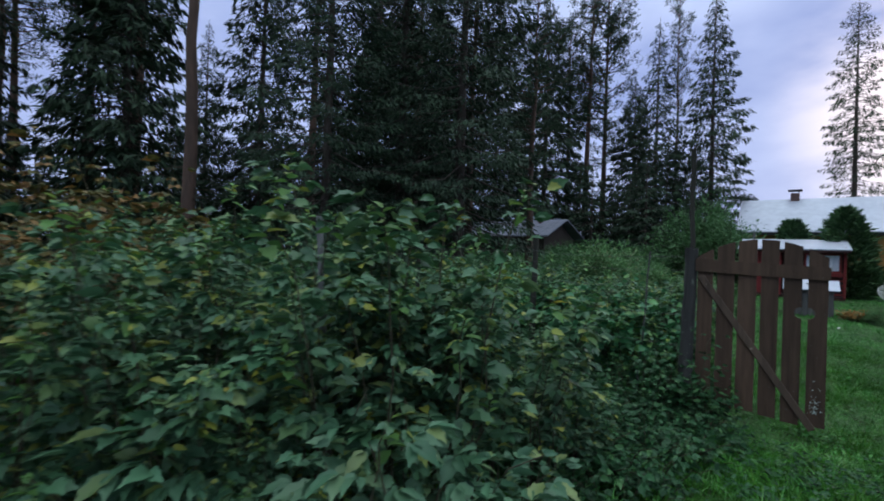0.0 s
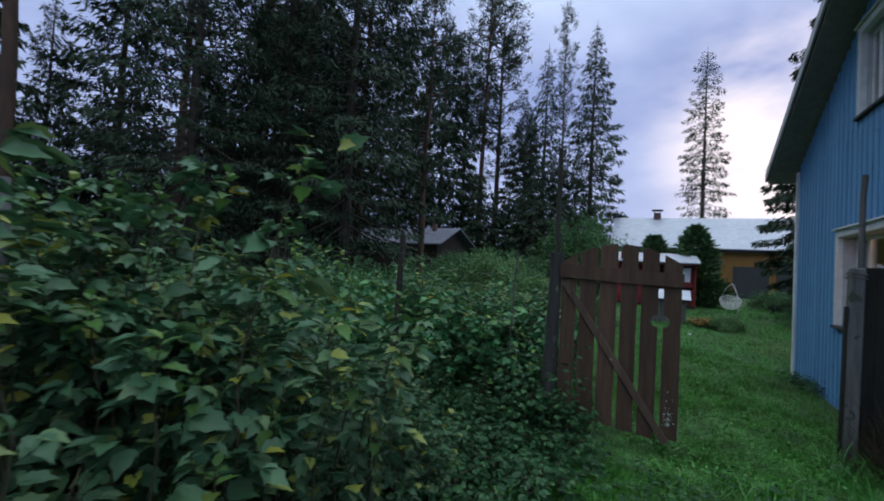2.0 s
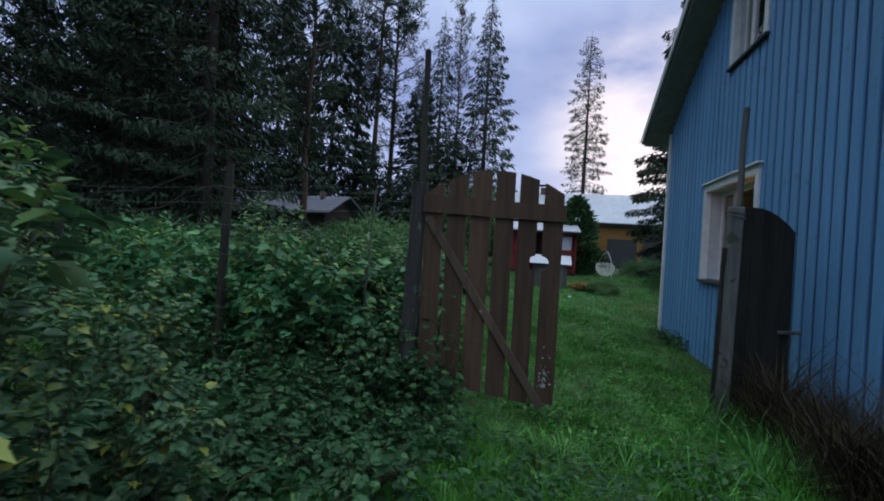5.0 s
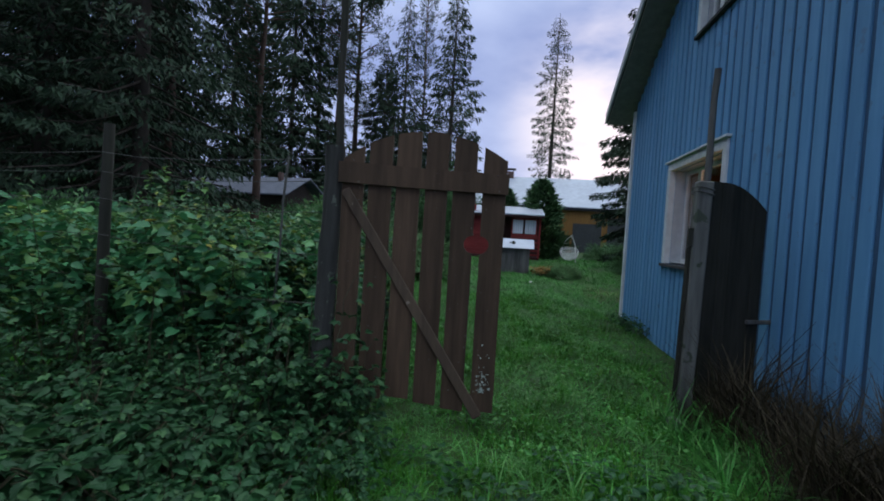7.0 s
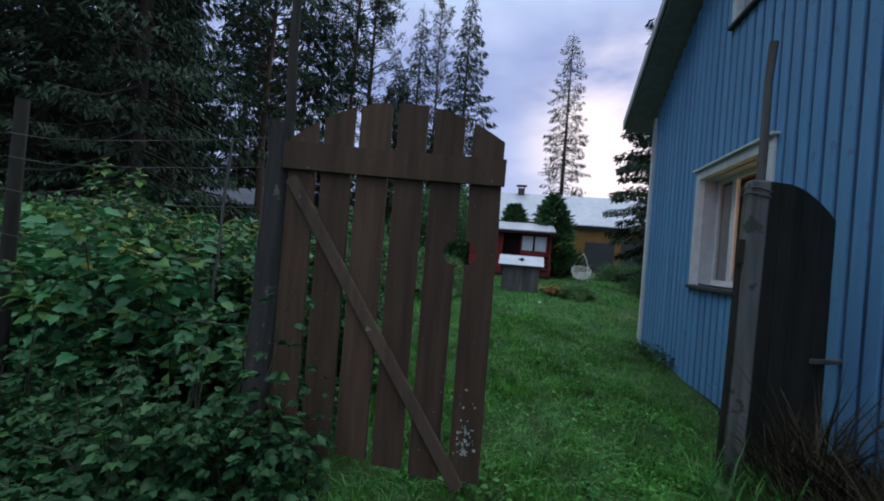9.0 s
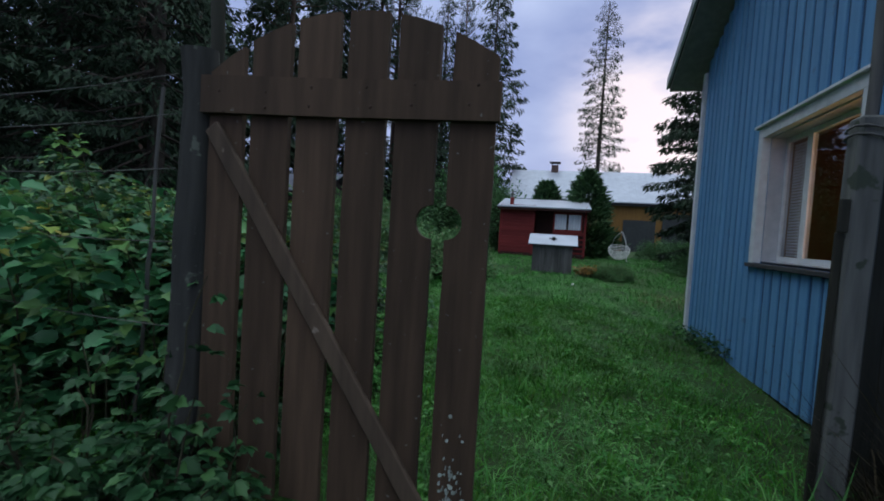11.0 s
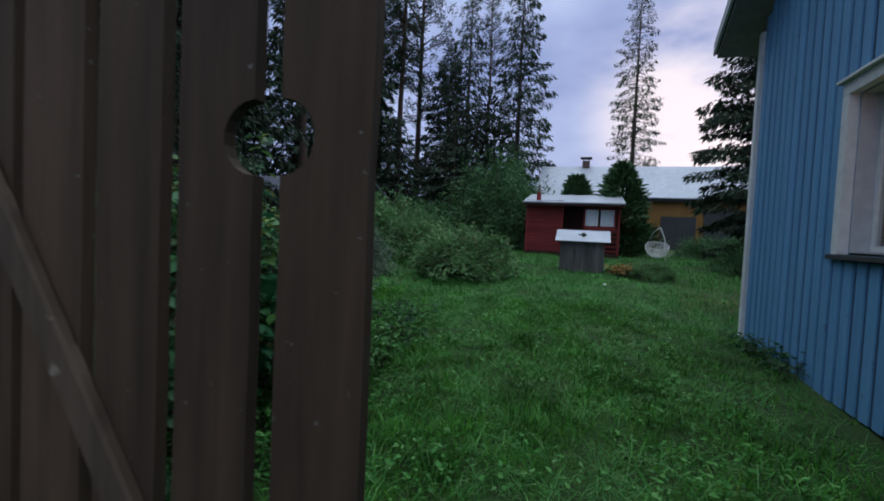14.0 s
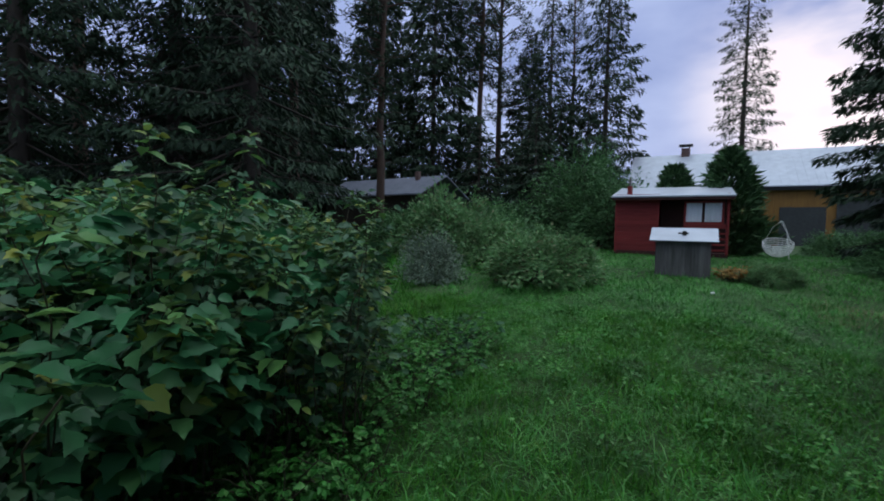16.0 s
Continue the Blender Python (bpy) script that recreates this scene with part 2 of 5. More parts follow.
M_CURTAIN = surface("white_curtain", (0.5, 0.52, 0.56), (0.72, 0.74, 0.78), 12, 0.9, 0.3, (1, 1, 0.1))
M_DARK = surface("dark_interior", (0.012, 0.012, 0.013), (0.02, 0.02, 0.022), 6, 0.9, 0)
M_ROOM = surface("pine_panel_room", (0.22, 0.10, 0.03), (0.34, 0.16, 0.055), 8, 0.7, 0.2, (1, 1, 0.1))
M_WICKER = surface("white_wicker", (0.6, 0.6, 0.58), (0.78, 0.78, 0.76), 40, 0.6, 0.2)
M_CHIM = surface("chimney_brick", (0.08, 0.05, 0.045), (0.16, 0.10, 0.09), 12, 0.9, 0.4)
M_CONCRETE = surface("grey_plinth", (0.10, 0.10, 0.10), (0.20, 0.20, 0.195), 10, 0.95, 0.5)
M_SHEDWALL = surface("dark_log_wall", (0.03, 0.022, 0.018), (0.06, 0.045, 0.036), 8, 0.9, 0.3)
M_GLASS = bpy.data.materials.new("window_glass")
M_GLASS.use_nodes = True
gb = M_GLASS.node_tree.nodes["Principled BSDF"]
gb.inputs["Transmission Weight"].default_value, gb.inputs["Roughness"].default_value, gb.inputs["IOR"].default_value = 1.0, 0.0, 1.45
M_BULB = bpy.data.materials.new("warm_bulb")
M_BULB.use_nodes = True
bb = M_BULB.node_tree.nodes["Principled BSDF"]
bb.inputs["Emission Color"].default_value, bb.inputs["Emission Strength"].default_value = (1, 0.55, 0.2, 1), 12.0


# ---- helpers of the scene ----
def link(name, me, parent=None, label=""):
    ob = new(name, me)
    if parent is not None:
        ob.parent = parent
    if label:
        ob["label"] = label
    return ob


def part(name, bm, material, parent=None, label="", smooth=False):
    me = bpy.data.meshes.new(name)
    bm.to_mesh(me)
    bm.free()
    me.materials.append(material)
    if smooth:
        me.polygons.foreach_set("use_smooth", [True] * len(me.polygons))
    return link(name, me, parent, label)


def thing(name, label, category, group="", m=None, kind=""):
    ob = tagged(new(name), label, category, group, kind)
    ob.empty_display_size = 0.1
    if m is not None:
        ob.matrix_basis = m
    return ob


def add_box(bm, x0, x1, y0, y1, z0, z1, bevel=0.0, m=None):
    made = bmesh.ops.create_cube(bm, size=1)
    vs = made["verts"]
    for v in vs:
        v.co = Vector(((x0 + x1) / 2 + v.co.x * (x1 - x0), (y0 + y1) / 2 + v.co.y * (y1 - y0), (z0 + z1) / 2 + v.co.z * (z1 - z0)))
        if m is not None:
            v.co = m @ v.co
    if bevel:
        es = list({e for v in vs for e in v.link_edges})
        bmesh.ops.bevel(bm, geom=es, offset=bevel, segments=1, affect="EDGES")
    return vs


def box(x0, x1, y0, y1, z0, z1, bevel=0.004, m=None):
    bm = bmesh.new()
    add_box(bm, x0, x1, y0, y1, z0, z1, bevel, m)
    return bm


def prism(outline, thick, bevel=0.0):
    """A flat outline of (x, z) points, given thickness along y."""
    bm = bmesh.new()
    f = bm.faces.new([bm.verts.new((x, 0, z)) for x, z in outline])
    made = bmesh.ops.extrude_face_region(bm, geom=[f])
    for v in made["geom"]:
        if isinstance(v, bmesh.types.BMVert):
            v.co.y += thick
    bmesh.ops.recalc_face_normals(bm, faces=bm.faces)
    return bm


def tube_arrays(pts, radii, sides=6):
    """Vertices and quads of a tapered tube along a polyline."""
    pts = np.asarray(pts, float)
    n = len(pts)
    d = np.gradient(pts, axis=0)
    d /= np.linalg.norm(d, axis=1)[:, None] + 1e-9
    ref = np.where(np.abs(d[:, 2:3]) > 0.9, np.array([[1.0, 0, 0]]), np.array([[0, 0, 1.0]]))
    u = np.cross(d, ref)
    u /= np.linalg.norm(u, axis=1)[:, None] + 1e-9
    v = np.cross(d, u)
    a = np.arange(sides) * 2 * np.pi / sides
    ring = u[:, None, :] * np.cos(a)[None, :, None] + v[:, None, :] * np.sin(a)[None, :, None]
    V = pts[:, None, :] + ring * np.asarray(radii, float)[:, None, None]
    i, j = np.meshgrid(np.arange(n - 1), np.arange(sides), indexing="ij")
    k = (j + 1) % sides
    F = np.stack([i * sides + j, i * sides + k, (i + 1) * sides + k, (i + 1) * sides + j], -1).reshape(-1, 4)
    return V.reshape(-1, 3), F


def np_mesh(name, chunks, material, smooth=False):
    """One mesh from (vertices, faces) arrays; faces of 3 or 4 corners."""
    vs, loops, starts, totals, base, at = [], [], [], [], 0, 0
    for V, F in chunks:
        vs.append(V)
        loops.append((F + base).ravel())
        k = F.shape[1]
        starts.append(at + np.arange(len(F)) * k)
        totals.append(np.full(len(F), k))
        at += F.size
        base += len(V)
    V, L, S, T = np.concatenate(vs), np.concatenate(loops), np.concatenate(starts), np.concatenate(totals)
    me = bpy.data.meshes.new(name)
    me.vertices.add(len(V))
    me.vertices.foreach_set("co", V.astype(np.float32).ravel())
    me.loops.add(len(L))
    me.loops.foreach_set("vertex_index", L.astype(np.int32))
    me.polygons.add(len(S))
    me.polygons.foreach_set("loop_start", S.astype(np.int32))
    me.update(calc_edges=True)
    if smooth:
        me.polygons.foreach_set("use_smooth", [True] * len(me.polygons))
    me.materials.append(material)
    me.validate()
    return me


def unit(a):
    return a / (np.linalg.norm(a, axis=-1, keepdims=True) + 1e-9)


def scatter(base, faces, pos, ahead, up, size):
    """Copies of one small shape at many places: base along +y, its face to +z."""
    y = unit(ahead)
    x = unit(np.cross(y, up))
    z = np.cross(x, y)
    V = pos[:, None, :] + size[:, None, None] * (base[None, :, 0:1] * x[:, None, :] + base[None, :, 1:2] * y[:, None, :] + base[None, :, 2:3] * z[:, None, :])
    n, k = len(pos), len(base)
    F = (faces[None] + (np.arange(n) * k)[:, None, None]).reshape(-1, faces.shape[1])
    return V.reshape(-1, 3), F


# an oval, pointed leaf folded along its rib, and a lobed one
OVAL = np.array([(0, 0, 0), (0.24, 0.16, 0.06), (0.30, 0.42, 0.06), (0.15, 0.74, 0.0), (0, 1.0, -0.14), (-0.15, 0.74, 0.0), (-0.30, 0.42, 0.06), (-0.24, 0.16, 0.06)])
OVAL_F = np.array([(0, 1, 2), (0, 2, 3), (0, 3, 4), (0, 4, 5), (0, 5, 6), (0, 6, 7)])
def toothed_leaf():
    """A serrate leaf, folded along its rib and drooping at the tip."""
    side = [(0.20, 0.10), (0.32, 0.34), (0.25, 0.41), (0.25, 0.67), (0.14, 0.73)]
    rib = [(0.0, 0.0), (0.0, 0.38), (0.0, 0.72), (0.0, 1.0)]
    pts = [(x, y, 0.35 * abs(x) - 0.22 * y * y) for x, y in rib + side + [(-x, y) for x, y in side]]
    fs = [(0, 4, 1), (4, 5, 1), (5, 6, 1), (6, 2, 1), (6, 7, 2), (7, 8, 2), (8, 3, 2)]
    turn = {4: 9, 5: 10, 6: 11, 7: 12, 8: 13}
    fs += [tuple(turn.get(i, i) for i in f[::-1]) for f in fs]
    return np.array(pts), np.array(fs)


TOOTHED, TOOTHED_F = toothed_leaf()
KITE = np.array([(0, 0, 0), (0.24, 0.42, 0.05), (0, 1.0, -0.1), (-0.24, 0.42, 0.05)])
KITE_F = np.array([(0, 1, 2), (0, 2, 3)])
LOBED = np.array([(0, 0, 0), (0.42, -0.02, 0.03), (0.36, 0.28, 0.07), (0.62, 0.5, 0.0), (0.24, 0.58, 0.05), (0, 1.0, -0.15), (-0.24, 0.58, 0.05), (-0.62, 0.5, 0.0), (-0.36, 0.28, 0.07), (-0.42, -0.02, 0.03), (0, 0.35, 0.0)])
LOBED_F = np.array([(10, i, (i + 1) % 10) for i in range(10)])
NEEDLE = np.array([(0, 0, 0), (0.125, 0.42, -0.02), (0, 1.0, -0.10), (-0.125, 0.42, -0.02)])
NEEDLE_F = np.array([(0, 1, 2), (0, 2, 3)])
BLADE = np.array([(-0.5, 0, 0), (0.5, 0, 0), (0, 1.0, 0)])
BLADE_Q = np.array([(0, 1, 2)])
CURVED = np.array([(-0.5, 0, 0), (0.5, 0, 0), (0.38, 0.55, 0.10), (-0.38, 0.55, 0.10), (0, 1.0, 0.42)])
CURVED_F = np.array([(0, 1, 2), (0, 2, 3), (3, 2, 4)])



def height(x, y):
    """The ground's height: down from the lane to the gate, up again beyond it, low along the blue house."""
    x, y = np.asarray(x, float), np.asarray(y, float)
    z = np.interp(y, [-9, -5.5, -3, 0, 6, 11, 16, 40], [0.42, 0.32, 0.02, -0.15, 0.03, 0.25, 0.45, 0.7])
    near = np.clip((x - 0.6) / 1.7, 0, 1) * np.clip((y + 1) / 3, 0, 1) * np.clip((13 - y) / 5, 0, 1)
    z = z - 0.24 * near
    z = z + 0.03 * np.sin(x * 1.7 + 0.6 * y) * np.cos(y * 1.3) + 0.25 * np.clip((-x - 8) / 12, 0, 1)
    return z


def ground_z(x, y):
    return float(height(x, y))


# ---- ground ----
def steps(lo, hi, fine_lo, fine_hi, fine):
    mid = np.arange(fine_lo, fine_hi + fine / 2, fine)
    left = fine_lo - np.geomspace(fine, fine_lo - lo, 26)
    right = fine_hi + np.geomspace(fine, hi - fine_hi, 26)
    return np.concatenate([left[::-1], mid, right])


gx, gy = steps(-900, 900, -8, 6, 0.25), steps(-900, 900, -8, 20, 0.25)
GX, GY = np.meshgrid(gx, gy, indexing="ij")
GZ = height(GX, GY)
gi, gj = np.meshgrid(np.arange(len(gx) - 1), np.arange(len(gy) - 1), indexing="ij")
gn = len(gy)
GF = np.stack([gi * gn + gj, (gi + 1) * gn + gj, (gi + 1) * gn + gj + 1, gi * gn + gj + 1], -1).reshape(-1, 4)
tagged(new("ground", np_mesh("ground", [(np.stack([GX, GY, GZ], -1).reshape(-1, 3), GF)], M_EARTH, True)),
       "mossy dark earth under the long grass", "ground", kind="structure")


# ---- blue house ----
HX, HY, HZ = 2.45, 2.97, -0.25
WALL_TOP, PITCH, HALF, DEEP = 4.30, 0.517, 3.86, 7.5
to_gable = Matrix(((0, 1, 0, 0), (1, 0, 0, 0), (0, 0, 1, 0), (0, 0, 0, 1)))


def roof_under(y):
    return WALL_TOP + (HALF - abs(y)) * PITCH


def build_house():
    house = thing("house", "two-storey blue house with ribbed timber gable and white trim", "house", m=pose(HX, HY, HZ))
    openings = [(-0.40, 1.30, 1.32, 2.70), (-0.38, 0.56, 4.45, 5.66)]
    cuts = sorted({-HALF, HALF, 0.0, *(o[0] for o in openings), *(o[1] for o in openings)})
    bm = bmesh.new()
    for y0, y1 in zip(cuts, cuts[1:]):
        mid, z = (y0 + y1) / 2, 0.0
        for o in [o for o in openings if o[0] < mid < o[1]] + [None]:
            if o:
                add_box(bm, 0, 0.22, y0, y1, z, o[2])
                z = o[3]
            else:
                strip = prism([(y0, z), (y1, z), (y1, roof_under(y1)), (y0, roof_under(y0))], 0.22)
                strip.transform(to_gable)
                tmp = bpy.data.meshes.new("strip")
                strip.to_mesh(tmp)
                strip.free()
                bm.from_mesh(tmp)
                bpy.data.meshes.remove(tmp)
    bmesh.ops.remove_doubles(bm, verts=bm.verts, dist=0.001)
    bmesh.ops.recalc_face_normals(bm, faces=bm.faces)
    part("gable_wall", bm, M_BLUE, house)
    for name, b in (("side_wall", (0.22, DEEP, HALF - 0.22, HALF, 0, WALL_TOP)), ("side_wall", (0.22, DEEP, -HALF, -HALF + 0.22, 0, WALL_TOP)),
                    ("back_wall", (DEEP - 0.2, DEEP, -HALF + 0.22, HALF - 0.22, 0, WALL_TOP))):
        part(name, box(*b, bevel=0), M_BLUE, house)
    part("plinth", box(0.03, DEEP, -HALF + 0.03, HALF - 0.03, -0.5, -0.002, bevel=0), M_CONCRETE, house, "low grey concrete plinth")
    # roof: two slopes, each with a soffit, and barge boards on the gable
    for s in (1, -1):
        a = roof_under(HALF + 0.36)
        o = [(0, roof_under(0) + 0.06), (s * (HALF + 0.36), a + 0.06), (s * (HALF + 0.36), a + 0.2), (0, roof_under(0) + 0.22)]
        bm = prism(o, DEEP + 0.9)
        bm.transform(Matrix.Translation((-0.52, 0, 0)) @ to_gable)
        bmesh.ops.recalc_face_normals(bm, faces=bm.faces)
        roof = part("roof_slope", bm, M_ROOFDARK, house)
        o = [(0, roof_under(0) + 0.004), (s * (HALF + 0.36), a + 0.004), (s * (HALF + 0.36), a + 0.058), (0, roof_under(0) + 0.058)]
        bm = prism(o, DEEP + 0.85)
        bm.transform(Matrix.Translation((-0.5, 0, 0)) @ to_gable)
        bmesh.ops.recalc_face_normals(bm, faces=bm.faces)
        part("soffit", bm, M_SOFFIT, roof, "grey boarded soffit")
        o = [(0, roof_under(0) + 0.07), (s * (HALF + 0.38), a + 0.05), (s * (HALF + 0.38), a + 0.23), (0, roof_under(0) + 0.25)]
        bm = prism(o, 0.03)
        bm.transform(Matrix.Translation((-0.552, 0, 0)) @ to_gable)
        bmesh.ops.recalc_face_normals(bm, faces=bm.faces)
        part("barge_board", bm, M_REVEAL, roof, "pale worn barge board")
    part("corner_trim", box(-0.070, 0.09, HALF - 0.09, HALF + 0.02, 0, WALL_TOP - 0.02), M_WHITE, house, "white corner board")
    # windows of the gable
    for y0, y1, z0, z1 in openings:
        win = thing("window", "", "")
        win.parent = house
        w = 0.11
        for nm, b in (("frame_top", (-0.085, -0.001, y0 - w, y1 + w, z1, z1 + w)), ("frame_side", (-0.085, -0.001, y0 - w, y0, z0 - 0.02, z1 - 0.001)),
                      ("frame_side", (-0.085, -0.001, y1, y1 + w, z0 - 0.02, z1 - 0.001))):
            part(nm, box(*b), M_WHITE, win)
        part("drip_board", box(-0.125, -0.002, y0 - w - 0.04, y1 + w + 0.04, z1 + w + 0.002, z1 + w + 0.03), M_WHITE, win)
        part("window_sill", box(-0.115, 0.10, y0 - w - 0.02, y1 + w + 0.02, z0 - 0.065, z0 - 0.022), M_ROOFDARK, win, "dark metal sill")
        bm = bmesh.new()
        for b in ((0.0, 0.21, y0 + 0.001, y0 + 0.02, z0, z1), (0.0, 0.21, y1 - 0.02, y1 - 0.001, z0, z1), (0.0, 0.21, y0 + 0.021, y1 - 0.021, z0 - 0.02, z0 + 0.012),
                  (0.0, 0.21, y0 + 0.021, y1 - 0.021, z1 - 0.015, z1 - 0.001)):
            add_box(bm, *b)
        # same white as the frame, darkened in colour for the reveal's shade
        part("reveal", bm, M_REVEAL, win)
        split = y1 - (y1 - y0) * 0.30
        sx = 0.04 if z0 < 3 else -0.05
        bm = bmesh.new()
        for a, b in ((y0 + 0.022, split), (split, y1 - 0.022)):
            for q in ((sx + 0.10, sx + 0.15, a, a + 0.05, z0 + 0.014, z1 - 0.017), (sx + 0.10, sx + 0.15, b - 0.05, b, z0 + 0.014, z1 - 0.017),
                      (sx + 0.101, sx + 0.149, a + 0.05, b - 0.05, z0 + 0.014, z0 + 0.07), (sx + 0.101, sx + 0.149, a + 0.05, b - 0.05, z1 - 0.07, z1 - 0.017)):
                add_box(bm, *q)
        part("sash", bm, M_WHITE, win)
        for a, b in ((y0 + 0.072, split - 0.05), (split + 0.05, y1 - 0.072)):
            pane = part("pane", box(sx + 0.118, sx + 0.124, a, b, z0 + 0.07, z1 - 0.07, bevel=0), M_GLASS, win)
            pane.visible_shadow = False
        if z0 < 3:
            slat = None
            for i in range(38):
                z = z0 + 0.09 + i * 0.032
                m = pose(0.215, (split + y1) / 2, z, 0, 68, 0)
                if slat is None:
                    bm = box(-0.012, 0.012, -(y1 - split) / 2 + 0.05, (y1 - split) / 2 - 0.05, -0.001, 0.001, bevel=0)
                    slat = part("blind_slat", bm, M_WHITE, win)
                    ob = slat
                else:
                    ob = link("blind_slat", slat.data, win)
                ob.matrix_basis = m
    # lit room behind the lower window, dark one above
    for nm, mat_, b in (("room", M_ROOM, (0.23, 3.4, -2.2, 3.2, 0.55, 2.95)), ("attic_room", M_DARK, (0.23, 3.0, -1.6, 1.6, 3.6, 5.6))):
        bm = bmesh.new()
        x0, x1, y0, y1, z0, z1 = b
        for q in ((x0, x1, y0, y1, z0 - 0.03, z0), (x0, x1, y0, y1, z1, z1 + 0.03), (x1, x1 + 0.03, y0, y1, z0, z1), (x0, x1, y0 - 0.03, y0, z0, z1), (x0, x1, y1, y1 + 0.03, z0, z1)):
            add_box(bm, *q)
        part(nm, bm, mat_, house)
    # wide ribs of the cladding
    pitch = 0.186
    n = int(2 * HALF / pitch)
    for i in range(n):
        y = -HALF + 0.098 + i * pitch
        if y > HALF - 0.22:
            break
        spans, z = [], 0.0
        for y0, y1, z0, z1 in openings:
            if y0 - 0.20 < y < y1 + 0.06:
                spans.append((z, z0 - 0.07))
                z = z1 + 0.15
        spans.append((z, min(roof_under(y), roof_under(y + 0.145)) - 0.005))
        for a, b in spans:
            part("board", box(-0.062 + 0.003 * math.sin(i * 5.3), -0.0005, y, y + 0.133 + 0.005 * math.sin(i * 3.7), a, b, bevel=0.006), M_BLUE, house)
            # strip fills the groove and is coloured dark in place of its shade
            part("groove_strip", box(-0.046, -0.0008, y + 0.1395, y + pitch - 0.0015, a, b - 0.02, bevel=0.004), M_GROOVE_SHADE, house, "strip between the boards, its dark blue standing for shade")
    return house


build_house()
lamp = thing("table_lamp", "small warm lamp glowing inside the blue house", "lamp", m=pose(HX + 1.2, HY - 0.25, HZ + 1.35))
bm = bmesh.new()
bmesh.ops.create_uvsphere(bm, u_segments=16, v_segments=10, radius=0.05)
for v in bm.verts:
    v.co.z = v.co.z * 1.3 + 0.42
part("bulb", bm, M_BULB, lamp, smooth=True)
bm = bmesh.new()
bmesh.ops.create_cone(bm, cap_ends=True, segments=16, radius1=0.09, radius2=0.02, depth=0.36, matrix=Matrix.Translation((0, 0, 0.18)))
part("base", bm, M_OLDWOOD, lamp)
table = thing("table", "wooden table by the lit window", "table", m=pose(HX + 1.2, HY - 0.25, HZ + 0.55))
part("tabletop", box(-0.4, 0.4, -0.6, 0.6, 0.76, 0.795), M_ROOM, table)
for sx in (-0.35, 0.35):
    for sy in (-0.55, 0.55):
        part("leg", box(sx - 0.03, sx + 0.03, sy - 0.03, sy + 0.03, 0.0, 0.759), M_ROOM, table)
room_light = bpy.data.lights.new("room_light", "POINT")
room_light.energy, room_light.color, room_light.shadow_soft_size = 9.0, (1.0, 0.55, 0.22), 0.06
new("room_light", room_light).location = (HX + 1.05, HY - 0.25, HZ + 2.15)


# ---- garden gate, two leaves with their posts ----
def gate_board(x0, x1, z0, tops, notch=None):
    """A picket: its top runs through the points of the gate's arch; notch: (side, z, r) a half-round cut in one edge."""
    def sawn(x, za, zb):
        return [(x + 0.004 * noise.noise((x * 30, z * 4.0, 0.0)) + 0.0015 * noise.noise((x * 9, z * 21, 3.0)), z) for z in np.linspace(za, zb, 9)[1:-1]]

    pts = [(x0, z0 + 0.006), (x1, z0)]
    if notch and notch[0] > 0:
        pts += sawn(x1, z0, notch[1] - notch[2])
        pts += [(x1 - notch[2] * math.cos(a), notch[1] + notch[2] * math.sin(a)) for a in np.linspace(-math.pi / 2, math.pi / 2, 10)]
        pts += sawn(x1, notch[1] + notch[2], tops(x1))
    else:
        pts += sawn(x1, z0, tops(x1))
    pts += [(x1, tops(x1)), ((x0 + x1) / 2, tops((x0 + x1) / 2)), (x0, tops(x0))]
    if notch and notch[0] < 0:
        pts += sawn(x0, tops(x0), notch[1] + notch[2])
        pts += [(x0 + notch[2] * math.cos(a), notch[1] + notch[2] * math.sin(a)) for a in np.linspace(math.pi / 2, -math.pi / 2, 10)]
        pts += sawn(x0, notch[1] - notch[2], z0)
    else:
        pts += sawn(x0, tops(x0), z0)
    bm = prism(pts, 0.024)
    bmesh.ops.translate(bm, verts=bm.verts, vec=(0, 0.002 * math.sin(x0 * 37), 0))
    return bm


def arch(x):
    return 1.965 - 0.62 * abs(x + 0.56) ** 2.1


gate = thing("gate", "open brown plank garden gate with arched top and diagonal brace", "gate", group="garden gate leaves", m=pose(0, 0, 0))
edges = [(-1.145, -0.995), (-0.955, -0.792), (-0.757, -0.592), (-0.552, -0.400), (-0.360, -0.207), (-0.158, -0.003)]
bottoms = [0.12, 0.10, 0.12, 0.10, 0.08, 0.09]
for k, ((x0, x1), zb) in enumerate(zip(edges, bottoms)):
    notch = {4: (1, 1.22, 0.060), 5: (-1, 1.22, 0.060)}.get(k)
    part("board", gate_board(x0, x1, zb, arch, notch), M_GATE, gate)
part("top_rail", prism([(-1.165, 1.60), (-0.6, 1.578), (0.012, 1.562), (0.014, 1.692), (-0.6, 1.715), (-1.165, 1.745)], -0.028), M_GATE, gate)
brace = box(-0.034, 0.034, -0.027, -0.001, 0, 1.80, bevel=0.005)
brace.transform(pose(-0.100, 0, 0.06, 0, -34.3, 0))
part("brace", brace, M_BRACE, gate, "paler worn diagonal brace")
rng = random.Random(4)
bm = bmesh.new()
for i in range(60):
    z = 0.22 + abs(rng.gauss(0, 0.13))
    x = -0.085 + rng.gauss(0, 0.022)
    if x < -0.15 or x > -0.015:
        continue
    r = rng.uniform(0.003, 0.010)
    bmesh.ops.create_circle(bm, cap_ends=True, segments=6, radius=r, matrix=pose(x, -0.0015, z, 90, 0, rng.uniform(0, 90)))
tagged(part("lichen", bm, M_LICHEN, gate, "pale lichen crust low on the plank"), kind="stuff")
bm = bmesh.new()
